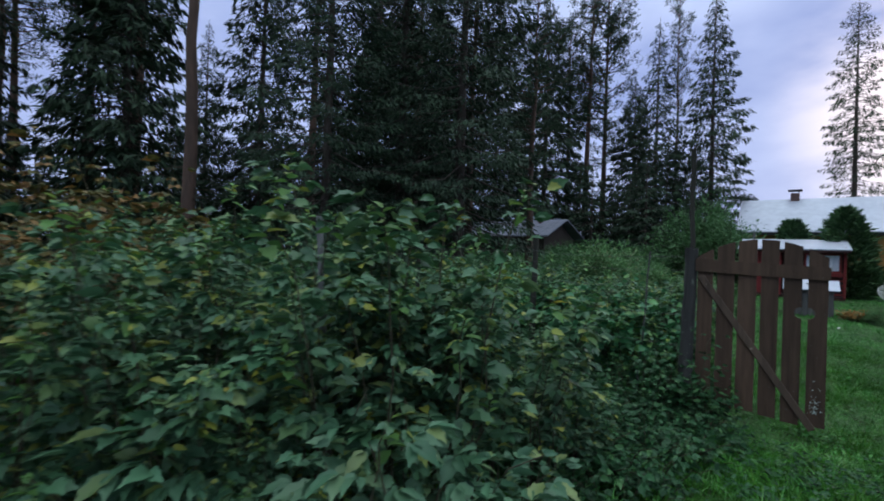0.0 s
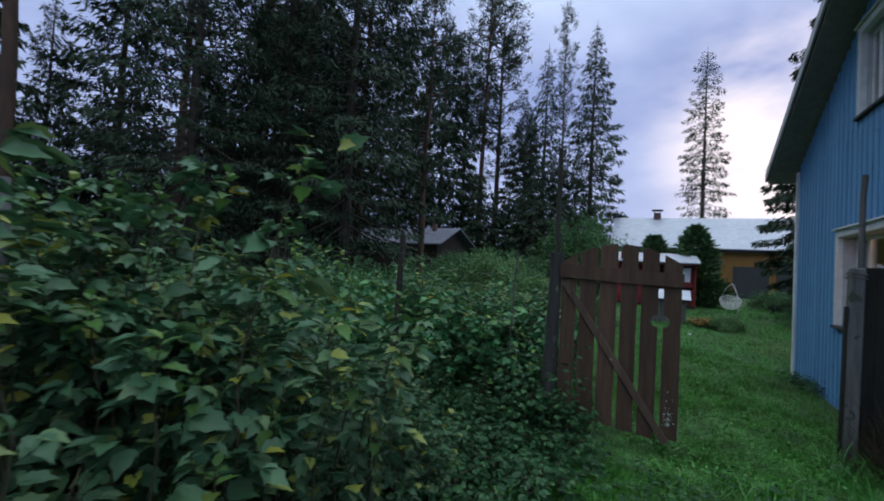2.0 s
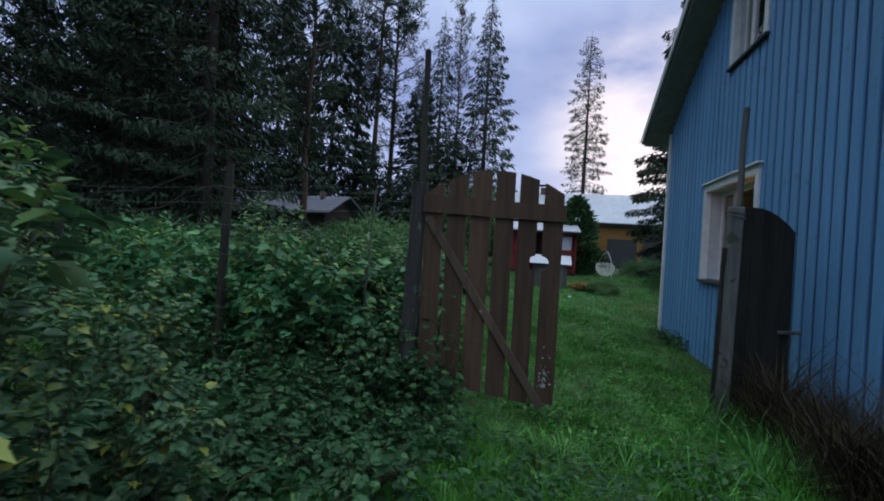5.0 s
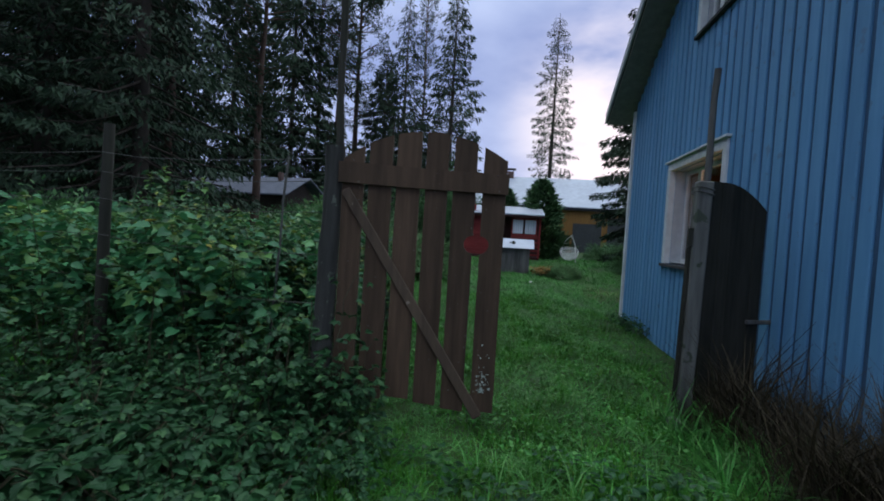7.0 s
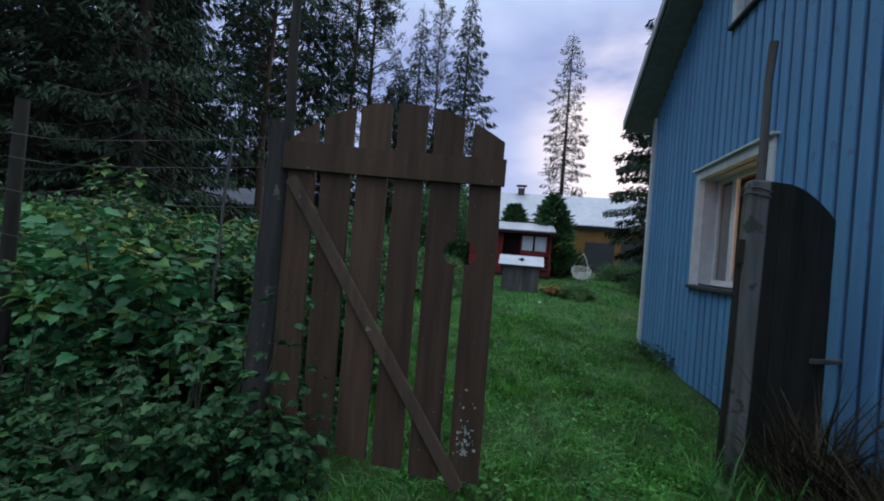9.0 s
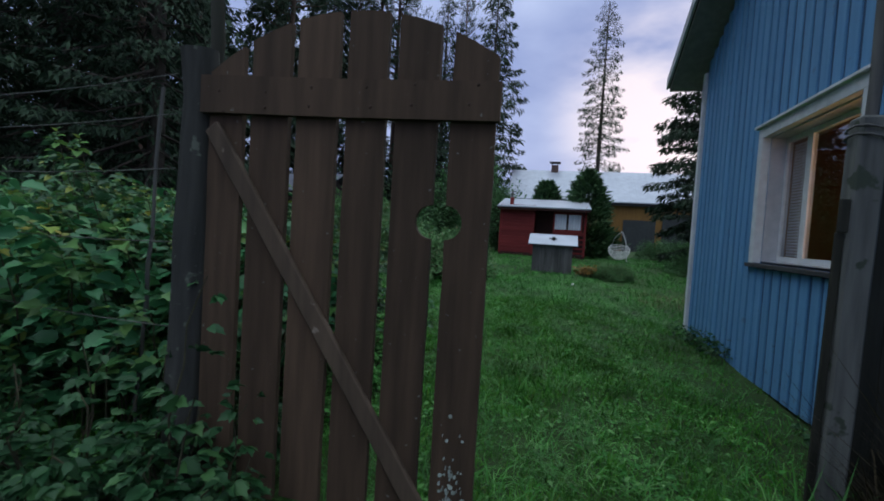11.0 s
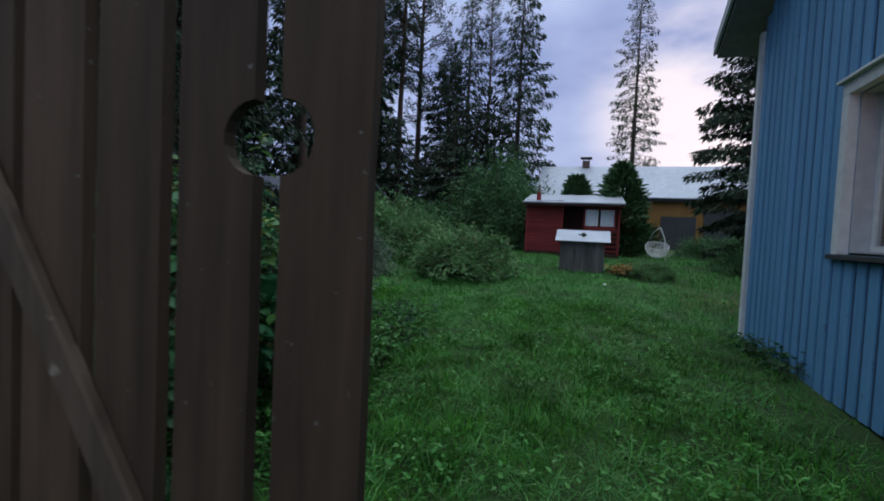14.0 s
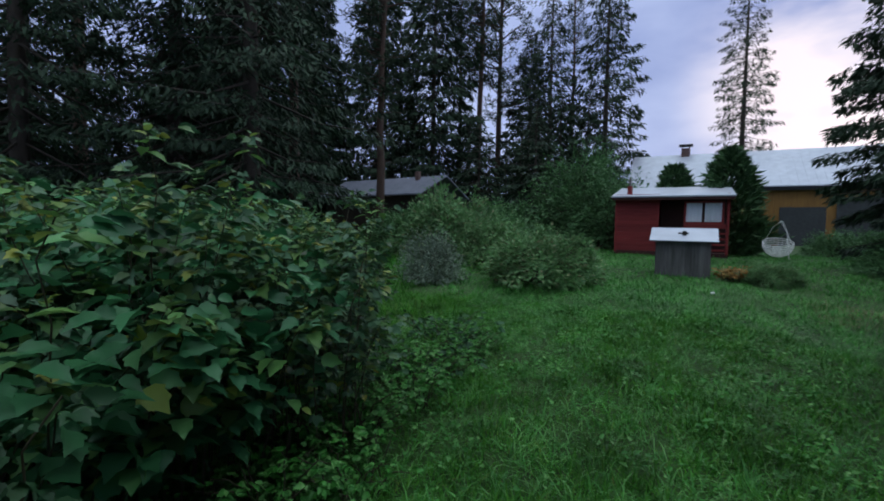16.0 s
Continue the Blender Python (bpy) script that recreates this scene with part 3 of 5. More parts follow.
for x0, x1 in edges:
    for z in (1.61, 1.68):
        bmesh.ops.create_cone(bm, cap_ends=True, segments=6, radius1=0.006, radius2=0.004, depth=0.004, matrix=pose((x0 + x1) / 2 + rng.uniform(-0.03, 0.03), -0.030, z + rng.uniform(-0.01, 0.01), 90))
tagged(part("nails", bm, M_RUST, gate), kind="stuff")


def rough_post(name, label, r, top, m, material, seed, group="gate posts"):
    rg = np.random.default_rng(seed)
    zs = np.linspace(-0.4, top, 14)
    pts = np.stack([rg.normal(0, 0.006, 14), rg.normal(0, 0.006, 14), zs], -1)
    V, F = tube_arrays(pts, r * (1 + rg.normal(0, 0.04, 14)) * np.linspace(1.08, 0.95, 14), 10)
    V = np.concatenate([V, pts[-1:] + np.array([[0, 0, 0.012]])])
    cap = np.array([(len(V) - 11 + i, len(V) - 11 + (i + 1) % 10, len(V) - 1) for i in range(10)])
    me = np_mesh(name, [(V, F), (np.zeros((0, 3)), cap)], material, False)
    return tagged(new(name, me), label, "post", group), m


def stand(pair):
    ob, m = pair
    ob.matrix_basis = m
    return ob


stand(rough_post("gate_post", "thick grey round post beside the open gate", 0.070, 1.98, pose(-1.265, 0.03, -0.12, 0, 1.5, 0), M_POST, 2))
stand(rough_post("pole", "tall thin dark pole tied to the gate post", 0.028, 3.15, pose(-1.26, 0.16, -0.12, 1, 0.5, 0), M_DARKWOOD, 3, group="poles"))
square_post = thing("gate_post", "squared weathered grey gate post with an iron hinge", "post", "gate posts", pose(1.60, 1.10, -0.2, 0, 1, 0))
bm = box(-0.062, 0.062, -0.055, 0.055, -0.4, 2.06, bevel=0.012)
bmesh.ops.subdivide_edges(bm, edges=[e for e in bm.edges if abs(e.verts[0].co.z - e.verts[1].co.z) > 1], cuts=14)
for v in bm.verts:
    v.co.x += 0.010 * noise.noise((v.co.x * 3, v.co.y * 3, v.co.z * 2.2))
    v.co.y += 0.010 * noise.noise((v.co.y * 3 + 9, v.co.x * 3, v.co.z * 2.2))
part("shaft", bm, M_OLDPOST, square_post)
part("hinge_strap", box(-0.105, -0.064, -0.058, -0.035, 1.50, 1.66), M_DARKWOOD, square_post, "dark iron hinge block")
part("edge_strip", box(-0.098, -0.066, -0.035, -0.01, -0.1, 1.50), M_DARKWOOD, square_post, "dark wooden strip nailed along the post")
for z in (2.0, 1.96):
    V, F = tube_arrays([(0.085 * math.cos(a), 0.075 * math.sin(a), z + 0.012 * math.sin(a * 2)) for a in np.linspace(0, 6.29, 13)], [0.006] * 13, 5)
    link("wire_tie", np_mesh("wire_tie", [(V, F)], M_WIRE), square_post, "wire wound round the post top")
stand(rough_post("pole", "thin weathered pole wired to the gate post", 0.028, 3.05, pose(1.665, 1.22, -0.2, 0, 1, 0), M_OLDWOOD, 6, group="poles"))
foot = bmesh.new()
bmesh.ops.create_icosphere(foot, subdivisions=3, radius=0.09)
for v in foot.verts:
    v.co *= 1 + 0.35 * noise.noise(v.co * 9)
    v.co.z *= 0.6
foot = part("pale_stone", foot, M_CONCRETE, smooth=True)
tagged(foot, "pale rough stone at the foot of the gate post", "stone")
foot.matrix_basis = pose(1.50, 0.93, ground_z(1.50, 0.93) + 0.03)

# second leaf, folded back towards the house
leaf = thing("gate", "dark arched gate leaf folded back against the house", "gate", group="garden gate leaves", m=pose(1.70, 1.12, -0.15, 0, 0, 24))
def arch_b(x):
    return 2.02 - 0.95 * abs(max(x - 0.18, 0)) ** 1.9


for i in range(5):
    x0 = 0.0 + i * 0.128
    part("board", gate_board(x0, x0 + 0.124, 0.12, arch_b), M_DARKWOOD, leaf)
part("top_rail", box(0.0, 0.63, 0.025, 0.05, 1.45, 1.57), M_DARKWOOD, leaf)
part("lower_rail", box(0.0, 0.63, 0.025, 0.05, 0.45, 0.57), M_DARKWOOD, leaf)
part("latch", box(0.48, 0.80, -0.03, -0.002, 0.80, 0.835), M_OLDWOOD, leaf, "grey wooden latch bar")

# wire fence away from the gate, on thin posts
fence = thing("fence", "slack wire fence on thin posts beside the gate", "fence", m=pose(-1.3, 0.05, -0.12))
rng = np.random.default_rng(12)
stops = [(0.0, 0.0), (-2.05, 0.25), (-4.6, 0.55), (-7.4, 0.8)]
for (x, y), h in zip(stops[1:], (2.15, 1.9, 1.9)):
    V, F = tube_arrays([(x, y, -0.3), (x + 0.01, y, h * 0.5), (x + 0.03, y, h)], [0.05, 0.045, 0.04], 8)
    link("post", np_mesh("post", [(V, F)], M_DARKWOOD), fence)
for z, dz in ((1.88, 0.1), (1.72, 0.12), (1.5, 0.1), (1.2, 0.12), (0.85, 0.1)):
    pts = []
    for (xa, ya), (xb, yb) in zip(stops, stops[1:]):
        for s in np.linspace(0, 1, 6)[:-1]:
            pts.append((xa + (xb - xa) * s, ya + (yb - ya) * s - 0.05, z + 0.03 * (-xa) * 0.5 - 0.09 * s * (1 - s)))
    V, F = tube_arrays(pts, [0.0022] * len(pts), 4)
    link("wire", np_mesh("wire", [(V, F)], M_WIRE), fence)
stand(rough_post("stake", "pale thin stake among the raspberry canes", 0.010, 1.95, pose(-1.85, 0.35, -0.12, 0, 3, 0), M_OLDWOOD, 8, group="stakes"))
stand(rough_post("stake", "bleached grey stake among the raspberry canes", 0.022, 1.80, pose(-2.67, -3.95, ground_z(-2.67, -3.95), 2, -4, 0), M_CONCRETE, 9, group="stakes"))


# ---- well, playhouse, swing chair ----
def build_well():
    w = thing("well", "small boarded grey well house with pale sheet roof", "well", m=pose(0.12, 11.0, ground_z(0.12, 11.0) - 0.05))
    rg = random.Random(7)
    for i in range(9):
        x = -0.52 + i * 0.1165
        part("board", box(x, x + 0.112, -0.02 + rg.uniform(-0.004, 0.004), 0.0, rg.uniform(0.0, 0.03), 0.84), M_OLDWOOD, w)
    for s in (-0.52, 0.50):
        for i in range(7):
            y = 0.002 + i * 0.13
            part("board", box(s, s + 0.025, y, y + 0.126, 0.01, 0.84), M_OLDWOOD, w)
    part("back_wall", box(-0.49, 0.49, 0.9, 0.92, 0.0, 0.84), M_OLDWOOD, w)
    lid = box(-0.64, 0.65, 0, 0.62, 0, 0.025, bevel=0.004)
    lid.transform(pose(0, -0.12, 0.80, 25, 0, 0))
    roof = part("roof_sheet", lid, M_METAL, w, "pale metal roof sheet")
    lid = box(-0.64, 0.65, 0, 0.66, 0, 0.025, bevel=0.004)
    lid.transform(pose(0, 1.06, 0.80) @ pose(0, 0, 0, -25, 0, 0) @ pose(0, -0.66, 0))
    part("roof_sheet", lid, M_METAL, w)
    hb = bmesh.new()
    add_box(hb, -0.10, 0.10, 0.17, 0.20, 0.965, 0.995, 0.004)
    add_box(hb, -0.02, 0.06, 0.10, 0.14, 0.93, 1.03, 0.004)
    part("lid_handle", hb, M_DARKWOOD, w)


def build_playhouse():
    p = thing("playhouse", "small red wooden playhouse with a pale tin roof", "playhouse", m=pose(-0.36, 16.0, ground_z(-0.36, 16)))
    L, R, T = -1.58, 1.60, 1.95
    part("floor", box(L, R, 0, 1.9, 0.02, 0.14), M_DARKRED, p)
    part("back_wall", box(L, R, 1.86, 1.9, 0.14, T), M_RED, p)
    for x in (L, R - 0.04):
        part("side_wall", box(x, x + 0.04, 0.72 if x > 0 else 0.04, 1.858, 0.141, T), M_RED, p)
    for i in range(15):
        z = 0.142 + i * 0.121
        part("board", box(L, -0.32, 0.0, 0.03, z, z + 0.117), M_RED, p)
    part("rail", box(L - 0.01, -0.34, -0.012, -0.001, 0.98, 1.02), M_RED, p)
    for x in (L - 0.02, -0.36, R - 0.07):
        part("corner_post", box(x, x + 0.07, -0.02, 0.05, 0.1, T), M_RED, p)
    part("porch_wall", box(-0.29, R - 0.045, 0.70, 0.74, 0.14, T), M_DARKRED, p)
    part("door", box(-0.27, 0.36, 0.66, 0.695, 0.15, 1.72), M_DARKRED, p, "dark recessed door")
    win = thing("window", "", "")
    win.parent = p
    bm = bmesh.new()
    for b in ((0.40, 1.46, 0.02, 0.06, 1.02, 1.08), (0.40, 1.46, 0.02, 0.06, 1.66, 1.72), (0.40, 0.46, 0.021, 0.059, 1.08, 1.66), (1.40, 1.46, 0.021, 0.059, 1.08, 1.66)):
        add_box(bm, *b)
    part("frame", bm, M_RED, win)
    for a, b in ((0.46, 0.88), (0.96, 1.40)):
        cb = bmesh.new()
        xs = np.linspace(a, b, 16)
        top = [cb.verts.new((x, 0.055 + 0.012 * math.sin(i * 1.9), 1.66)) for i, x in enumerate(xs)]
        bot = [cb.verts.new((x, 0.055 + 0.018 * math.sin(i * 1.9), 1.09)) for i, x in enumerate(xs)]
        for i in range(15):
            cb.faces.new((bot[i], bot[i + 1], top[i + 1], top[i]))
        part("curtain", cb, M_CURTAIN, win, "white gathered curtain")
    part("panel", box(0.40, R - 0.08, 0.0, 0.03, 0.88, 1.018), M_RED, p)
    for i in range(4):
        z = 0.2 + i * 0.17
        part("railing_slat", box(0.42, R - 0.08, -0.01, 0.018, z, z + 0.06), M_RED, p)
    for x in (0.40, 0.98):
        part("railing_post", box(x, x + 0.05, 0.019, 0.06, 0.14, 0.878), M_RED, p)
    roof = box(L - 0.12, R + 0.12, -0.30, 2.1, 0.0, 0.05, bevel=0.005)
    roof.transform(pose(0, 0, T - 0.06, 11, 0, 0))
    part("roof", roof, M_METAL, p, "pale tin roof")
    part("fascia", box(L - 0.1, R + 0.1, -0.27, -0.25, T - 0.20, T - 0.085), M_DARKRED, p)
    ch = bmesh.new()
    bmesh.ops.create_cone(ch, cap_ends=True, segments=12, radius1=0.08, radius2=0.08, depth=0.3, matrix=Matrix.Translation((-1.2, 0.2, T + 0.13)))
    part("chimney", ch, M_RED, p)
    ch = bmesh.new()
    bmesh.ops.create_cone(ch, cap_ends=True, segments=12, radius1=0.045, radius2=0.04, depth=0.26, matrix=Matrix.Translation((-1.2, 0.2, T + 0.41)))
    part("chimney_pipe", ch, M_OLDWOOD, p)


def build_chair():
    c = thing("hanging_chair", "white wicker egg chair hanging on a frame", "chair", m=pose(2.45, 16.2, ground_z(2.45, 16.2)) @ Matrix.Scale(0.88, 4))
    ch = []
    for k in range(9):
        a = np.linspace(0, 2 * np.pi, 25)
        r = 0.42 * math.sin(math.radians(20 + k * 9.5))
        h = 0.44 - 0.40 * math.cos(math.radians(20 + k * 9.5))
        tilt = 0.35
        pts = np.stack([r * np.cos(a), r * np.sin(a) - 0.2 * h, h + tilt * r * np.sin(a) + 0.12], -1)
        ch.append(tube_arrays(pts, [0.012] * 25, 4))
    link("basket_rings", np_mesh("basket_rings", ch, M_WICKER), c)
    ch = []
    for k in range(22):
        az = k * 2 * np.pi / 22
        t = np.radians(np.linspace(5, 96, 8))
        r, h = 0.42 * np.sin(t), 0.44 - 0.40 * np.cos(t)
        pts = np.stack([r * np.cos(az), r * np.sin(az) - 0.2 * h, h + 0.35 * r * np.sin(az) + 0.12], -1)
        ch.append(tube_arrays(pts, [0.007] * 8, 4))
    link("basket_ribs", np_mesh("basket_ribs", ch, M_WICKER), c)
    for s in (-0.38, 0.38):
        V, F = tube_arrays([(s, -0.05, 0.56), (s * 0.4, 0.0, 1.1), (0.05, 0.02, 1.28)], [0.010] * 3, 5)
        link("rope", np_mesh("rope", [(V, F)], M_WICKER), c)
    V, F = tube_arrays([(0.40, 0.5, 0.0), (0.30, 0.35, 0.9), (0.12, 0.1, 1.28), (0.05, 0.02, 1.30)], [0.022] * 4, 6)
    link("stand", np_mesh("stand", [(V, F)], M_WICKER), c)


build_well()
build_playhouse()
build_chair()


# ---- long building with the pale roof, and the dark cabin by the wood ----
def build_long():
    gz = 0.5
    b = thing("barn", "long ochre outbuilding with pale metal roof and grey doors", "building", m=pose(5.2, 30.4, gz))
    x0, x1, E, RZ, D = -8.6, 9.5, 3.30, 5.75, 3.6
    part("front_wall", box(x0 + 0.3, x1 - 0.3, 0.3, 0.5, -0.3, E, bevel=0), M_OCHRE, b)
    part("back_wall", box(x0 + 0.3, x1 - 0.3, 2 * D - 0.5, 2 * D - 0.3, -0.3, E, bevel=0), M_OCHRE, b)
    for x in (x0 + 0.3, x1 - 0.5):
        g = prism([(0.5, -0.3), (2 * D - 0.5, -0.3), (2 * D - 0.5, E), (D, RZ - 0.1), (0.5, E)], 0.2)
        g.transform(Matrix.Translation((x, 0, 0)) @ to_gable)
        part("gable_wall", g, M_OCHRE, b)
    for s in (0, 1):
        o = [(0, E), (D, RZ), (D, RZ + 0.06), (0, E + 0.06)] if s == 0 else [(D, RZ), (2 * D, E), (2 * D, E + 0.06), (D, RZ + 0.06)]
        g = prism(o, x1 - x0)
        g.transform(Matrix.Translation((x0, 0, 0)) @ to_gable)
        bmesh.ops.recalc_face_normals(g, faces=g.faces)
        slope = part("roof_slope", g, M_METAL, b, "pale metal roof slope")
        if s == 0:
            for i in range(45):
                x = x0 + 0.2 + i * 0.4
                g = prism([(0, E + 0.062), (D, RZ + 0.062), (D, RZ + 0.082), (0, E + 0.082)], 0.025)
                g.transform(Matrix.Translation((x, 0, 0)) @ to_gable)
                part("seam", g, M_METAL, slope)
    part("eave_board", box(x0, x1, 0.02, 0.05, E - 0.2, E - 0.003), M_DARK, b)
    part("doorway", box(-0.8, 1.2, 0.24, 0.299, 0.0, 2.2), M_GREYDOOR, b)
    part("garage_door", box(1.6, 5.2, 0.22, 0.299, 0.0, 2.7), M_GREYDOOR, b, "wide grey garage door")
    for i in range(60):
        x = x0 + 0.4 + i * 0.285
        if x < x1 - 0.4 and not (-0.85 < x < 1.2 or 1.5 < x < 5.2):
            part("batten", box(x, x + 0.05, 0.275, 0.2995, -0.1, E - 0.21, bevel=0), M_OCHRE, b)
    ch = part("chimney", box(-5.75, -5.25, D - 0.25, D + 0.25, RZ - 0.2, RZ + 0.45), M_CHIM, b)
    g = bmesh.new()
    add_box(g, -5.9, -5.1, D - 0.4, D + 0.4, RZ + 0.62, RZ + 0.68)
    for x in (-5.7, -5.32):
        for y in (D - 0.2, D + 0.16):
            add_box(g, x, x + 0.04, y, y + 0.04, RZ + 0.45, RZ + 0.62)
    part("chimney_cap", g, M_DARK, ch, "dark metal cap on legs")


def build_cabin():
    gz = 0.9
    b = thing("cabin", "low dark log cabin with grey roof at the wood's edge", "building", m=pose(-17.0, 24.6, gz, 0, 0, -8))
    x0, x1, E, RZ, D = -4.6, 4.4, 2.15, 3.35, 2.4
    part("front_wall", box(x0 + 0.4, x1 - 0.6, -D + 0.5, -D + 0.7, -0.4, E, bevel=0), M_SHEDWALL, b)
    part("back_wall", box(x0 + 0.4, x1 - 0.6, D - 0.7, D - 0.5, -0.4, E, bevel=0), M_SHEDWALL, b)
    for x in (x0 + 0.4, x1 - 0.8):
        g = prism([(-D + 0.7, -0.4), (D - 0.7, -0.4), (D - 0.7, E), (0, RZ - 0.15), (-D + 0.7, E)], 0.2)
        g.transform(Matrix.Translation((x, 0, 0)) @ to_gable)
        part("gable_wall", g, M_SHEDWALL, b)
    for s in (-1, 1):
        o = [(0, RZ), (s * D, E - 0.02), (s * D, E + 0.06), (0, RZ + 0.08)]
        g = prism(o, x1 - x0)
        g.transform(Matrix.Translation((x0, 0, 0)) @ to_gable)
        bmesh.ops.recalc_face_normals(g, faces=g.faces)
        slope = part("roof_slope", g, M_SHEDROOF, b)
        for i in range(30):
            x = x0 + 0.1 + i * 0.3
            g = prism([(0, RZ + 0.082), (s * D, E + 0.062), (s * D, E + 0.085), (0, RZ + 0.105)], 0.03)
            g.transform(Matrix.Translation((x, 0, 0)) @ to_gable)
            bmesh.ops.recalc_face_normals(g, faces=g.faces)
            part("seam", g, M_SHEDROOF, slope)
    part("chimney", box(2.4, 2.65, -0.55, -0.3, RZ - 0.4, RZ + 0.35), M_CHIM, b)


build_long()
build_cabin()


# ---- trees ----
def rows_of(lists):
    return [np.concatenate(a) for a in lists]


def spruce_meshes(seed, H, R, low=0.05, dense=1.0, hang=0.7, card=1.0, gap=1.0, fan=0.36, taper=0.85):
    rg = np.random.default_rng(seed)
    zs = np.linspace(-0.5, H, 12)
    lean = rg.normal(0, 0.02, 12).cumsum() * 0.5
    trunk = [tube_arrays(np.stack([lean, lean * 0.5, zs], -1), np.linspace(H * 0.0105 + 0.03, 0.012, 12), 8)]
    P, A, U, S = [], [], [], []
    z = low * H
    while z < H * 0.985:
        f = z / H
        n = rg.integers(4, 7)
        L0 = R * min(1.0, 1.35 * (1 - f) ** taper + 0.02) * min(1.0, 0.55 + 3 * (f - low))
        for az in rg.uniform(0, 2 * np.pi) + np.arange(n) * 2 * np.pi / n + rg.normal(0, 0.25, n):
            L = L0 * rg.uniform(0.6, 1.2)
            if L < 0.12:
                L = 0.12
            out = np.array([np.cos(az), np.sin(az), 0])
            droop = (0.15 + 0.45 * (1 - f)) * rg.uniform(0.6, 1.3)
            s = np.linspace(0, 1, 3)
            pts = np.array([0, 0, z]) + out * (L * s)[:, None] + np.array([0, 0, 1]) * (L * (0.25 * f * s - droop * s + 0.35 * droop * s ** 3))[:, None]
            trunk.append(tube_arrays(pts, np.linspace(0.012 + 0.010 * L, 0.005, 3), 3))
            k = max(4, int(L * 11 * dense))
            t = np.sqrt(rg.uniform(0.05, 1.0, k))
            pos = np.stack([np.interp(t, s, pts[:, i]) for i in range(3)], -1)
            across = np.array([-out[1], out[0], 0])
            pos = pos + across * (rg.uniform(-1, 1, k) * fan * L * np.sin(np.pi * np.clip(t * 0.85 + 0.1, 0, 1)))[:, None] - np.array([0, 0, 1]) * (rg.uniform(0, 0.22, k) * hang)[:, None]
            side = across * rg.choice([-1, 1], k)[:, None] * rg.uniform(0.1, 0.9, k)[:, None]
            a = out * rg.uniform(0.2, 0.9, k)[:, None] + side + np.array([0, 0, -1]) * (rg.uniform(0.1, 1.3, k) * hang)[:, None]
            P.append(pos), A.append(a), U.append(np.array([0, 0, 1.0]) + rg.normal(0, 0.6, (k, 3)))
            S.append(card * rg.uniform(0.25, 0.62, k) * (0.45 + 0.55 * min(1, L / 1.5)))
        z += gap * rg.uniform(0.28, 0.5) * (1.0 if f < 0.8 else 0.7)
    P, A, U, S = rows_of((P, A, U, S))
    return np_mesh("trunk", trunk, M_BARK), np_mesh("crown", [scatter(NEEDLE, NEEDLE_F, P, A, U, S)], M_SPRUCE)


def pine_meshes(seed, H, R, bare=0.45, dense=1.0):
    rg = np.random.default_rng(seed)
    zs = np.linspace(-0.5, H, 14)
    lean = rg.normal(0, 0.05, 14).cumsum()
    mid = np.stack([lean, -lean * 0.6, zs], -1)
    trunk = [tube_arrays(mid, np.linspace(H * 0.010 + 0.03, 0.03, 14), 9)]
    P, A, U, S = [], [], [], []
    z = bare * H
    for zz in rg.uniform(0.12, bare, 14) * H:
        az = rg.uniform(0, 6.28)
        o = np.array([np.cos(az), np.sin(az), rg.uniform(-0.3, 0.2)])
        c = np.array([np.interp(zz, zs, mid[:, i]) for i in range(3)])
        L = rg.uniform(0.4, 1.3)
        trunk.append(tube_arrays([c, c + o * L * 0.5, c + o * L + np.array([0, 0, -0.1])], [0.018, 0.012, 0.005], 3))
    while z < H:
        f = (z / H - bare) / (1 - bare)
        c = np.array([np.interp(z, zs, mid[:, i]) for i in range(3)])
        for az in rg.uniform(0, 6.28, rg.integers(2, 4)):
            L = R * (0.35 + 0.9 * math.sin(math.pi * min(1, 0.12 + 0.85 * f))) * rg.uniform(0.4, 1.05)
            o = np.array([np.cos(az), np.sin(az), rg.uniform(-0.1, 0.35) + 0.5 * f])
            s = np.linspace(0, 1, 5)
            pts = c + o * (L * s)[:, None] + np.array([0, 0, 0.18 * L]) * (s ** 2)[:, None] + rg.normal(0, 0.05 * L, (5, 3)) * s[:, None]
            trunk.append(tube_arrays(pts, np.linspace(0.03 + 0.012 * L, 0.008, 5), 4))
            for q in range(max(2, int(L * 2.8 * dense))):
                t = rg.uniform(0.35, 1.0)
                tip = np.array([np.interp(t, s, pts[:, i]) for i in range(3)]) + rg.normal(0, 0.22, 3)
                k = int(19 * dense)
                d = rg.normal(0, 1, (k, 3)) + np.array([0, 0, 0.4])
                P.append(tip + unit(d) * 0.12 * rg.uniform(0, 1, (k, 1)) + rg.normal(0, 0.12, (k, 3)))
                A.append(d), U.append(rg.normal(0, 1, (k, 3))), S.append(rg.uniform(0.16, 0.34, k))
        z += rg.uniform(0.3, 0.55)
    P, A, U, S = rows_of((P, A, U, S))
    return np_mesh("trunk", trunk, M_PINEBARK), np_mesh("crown", [scatter(NEEDLE, NEEDLE_F, P, A, U, S)], M_PINE)


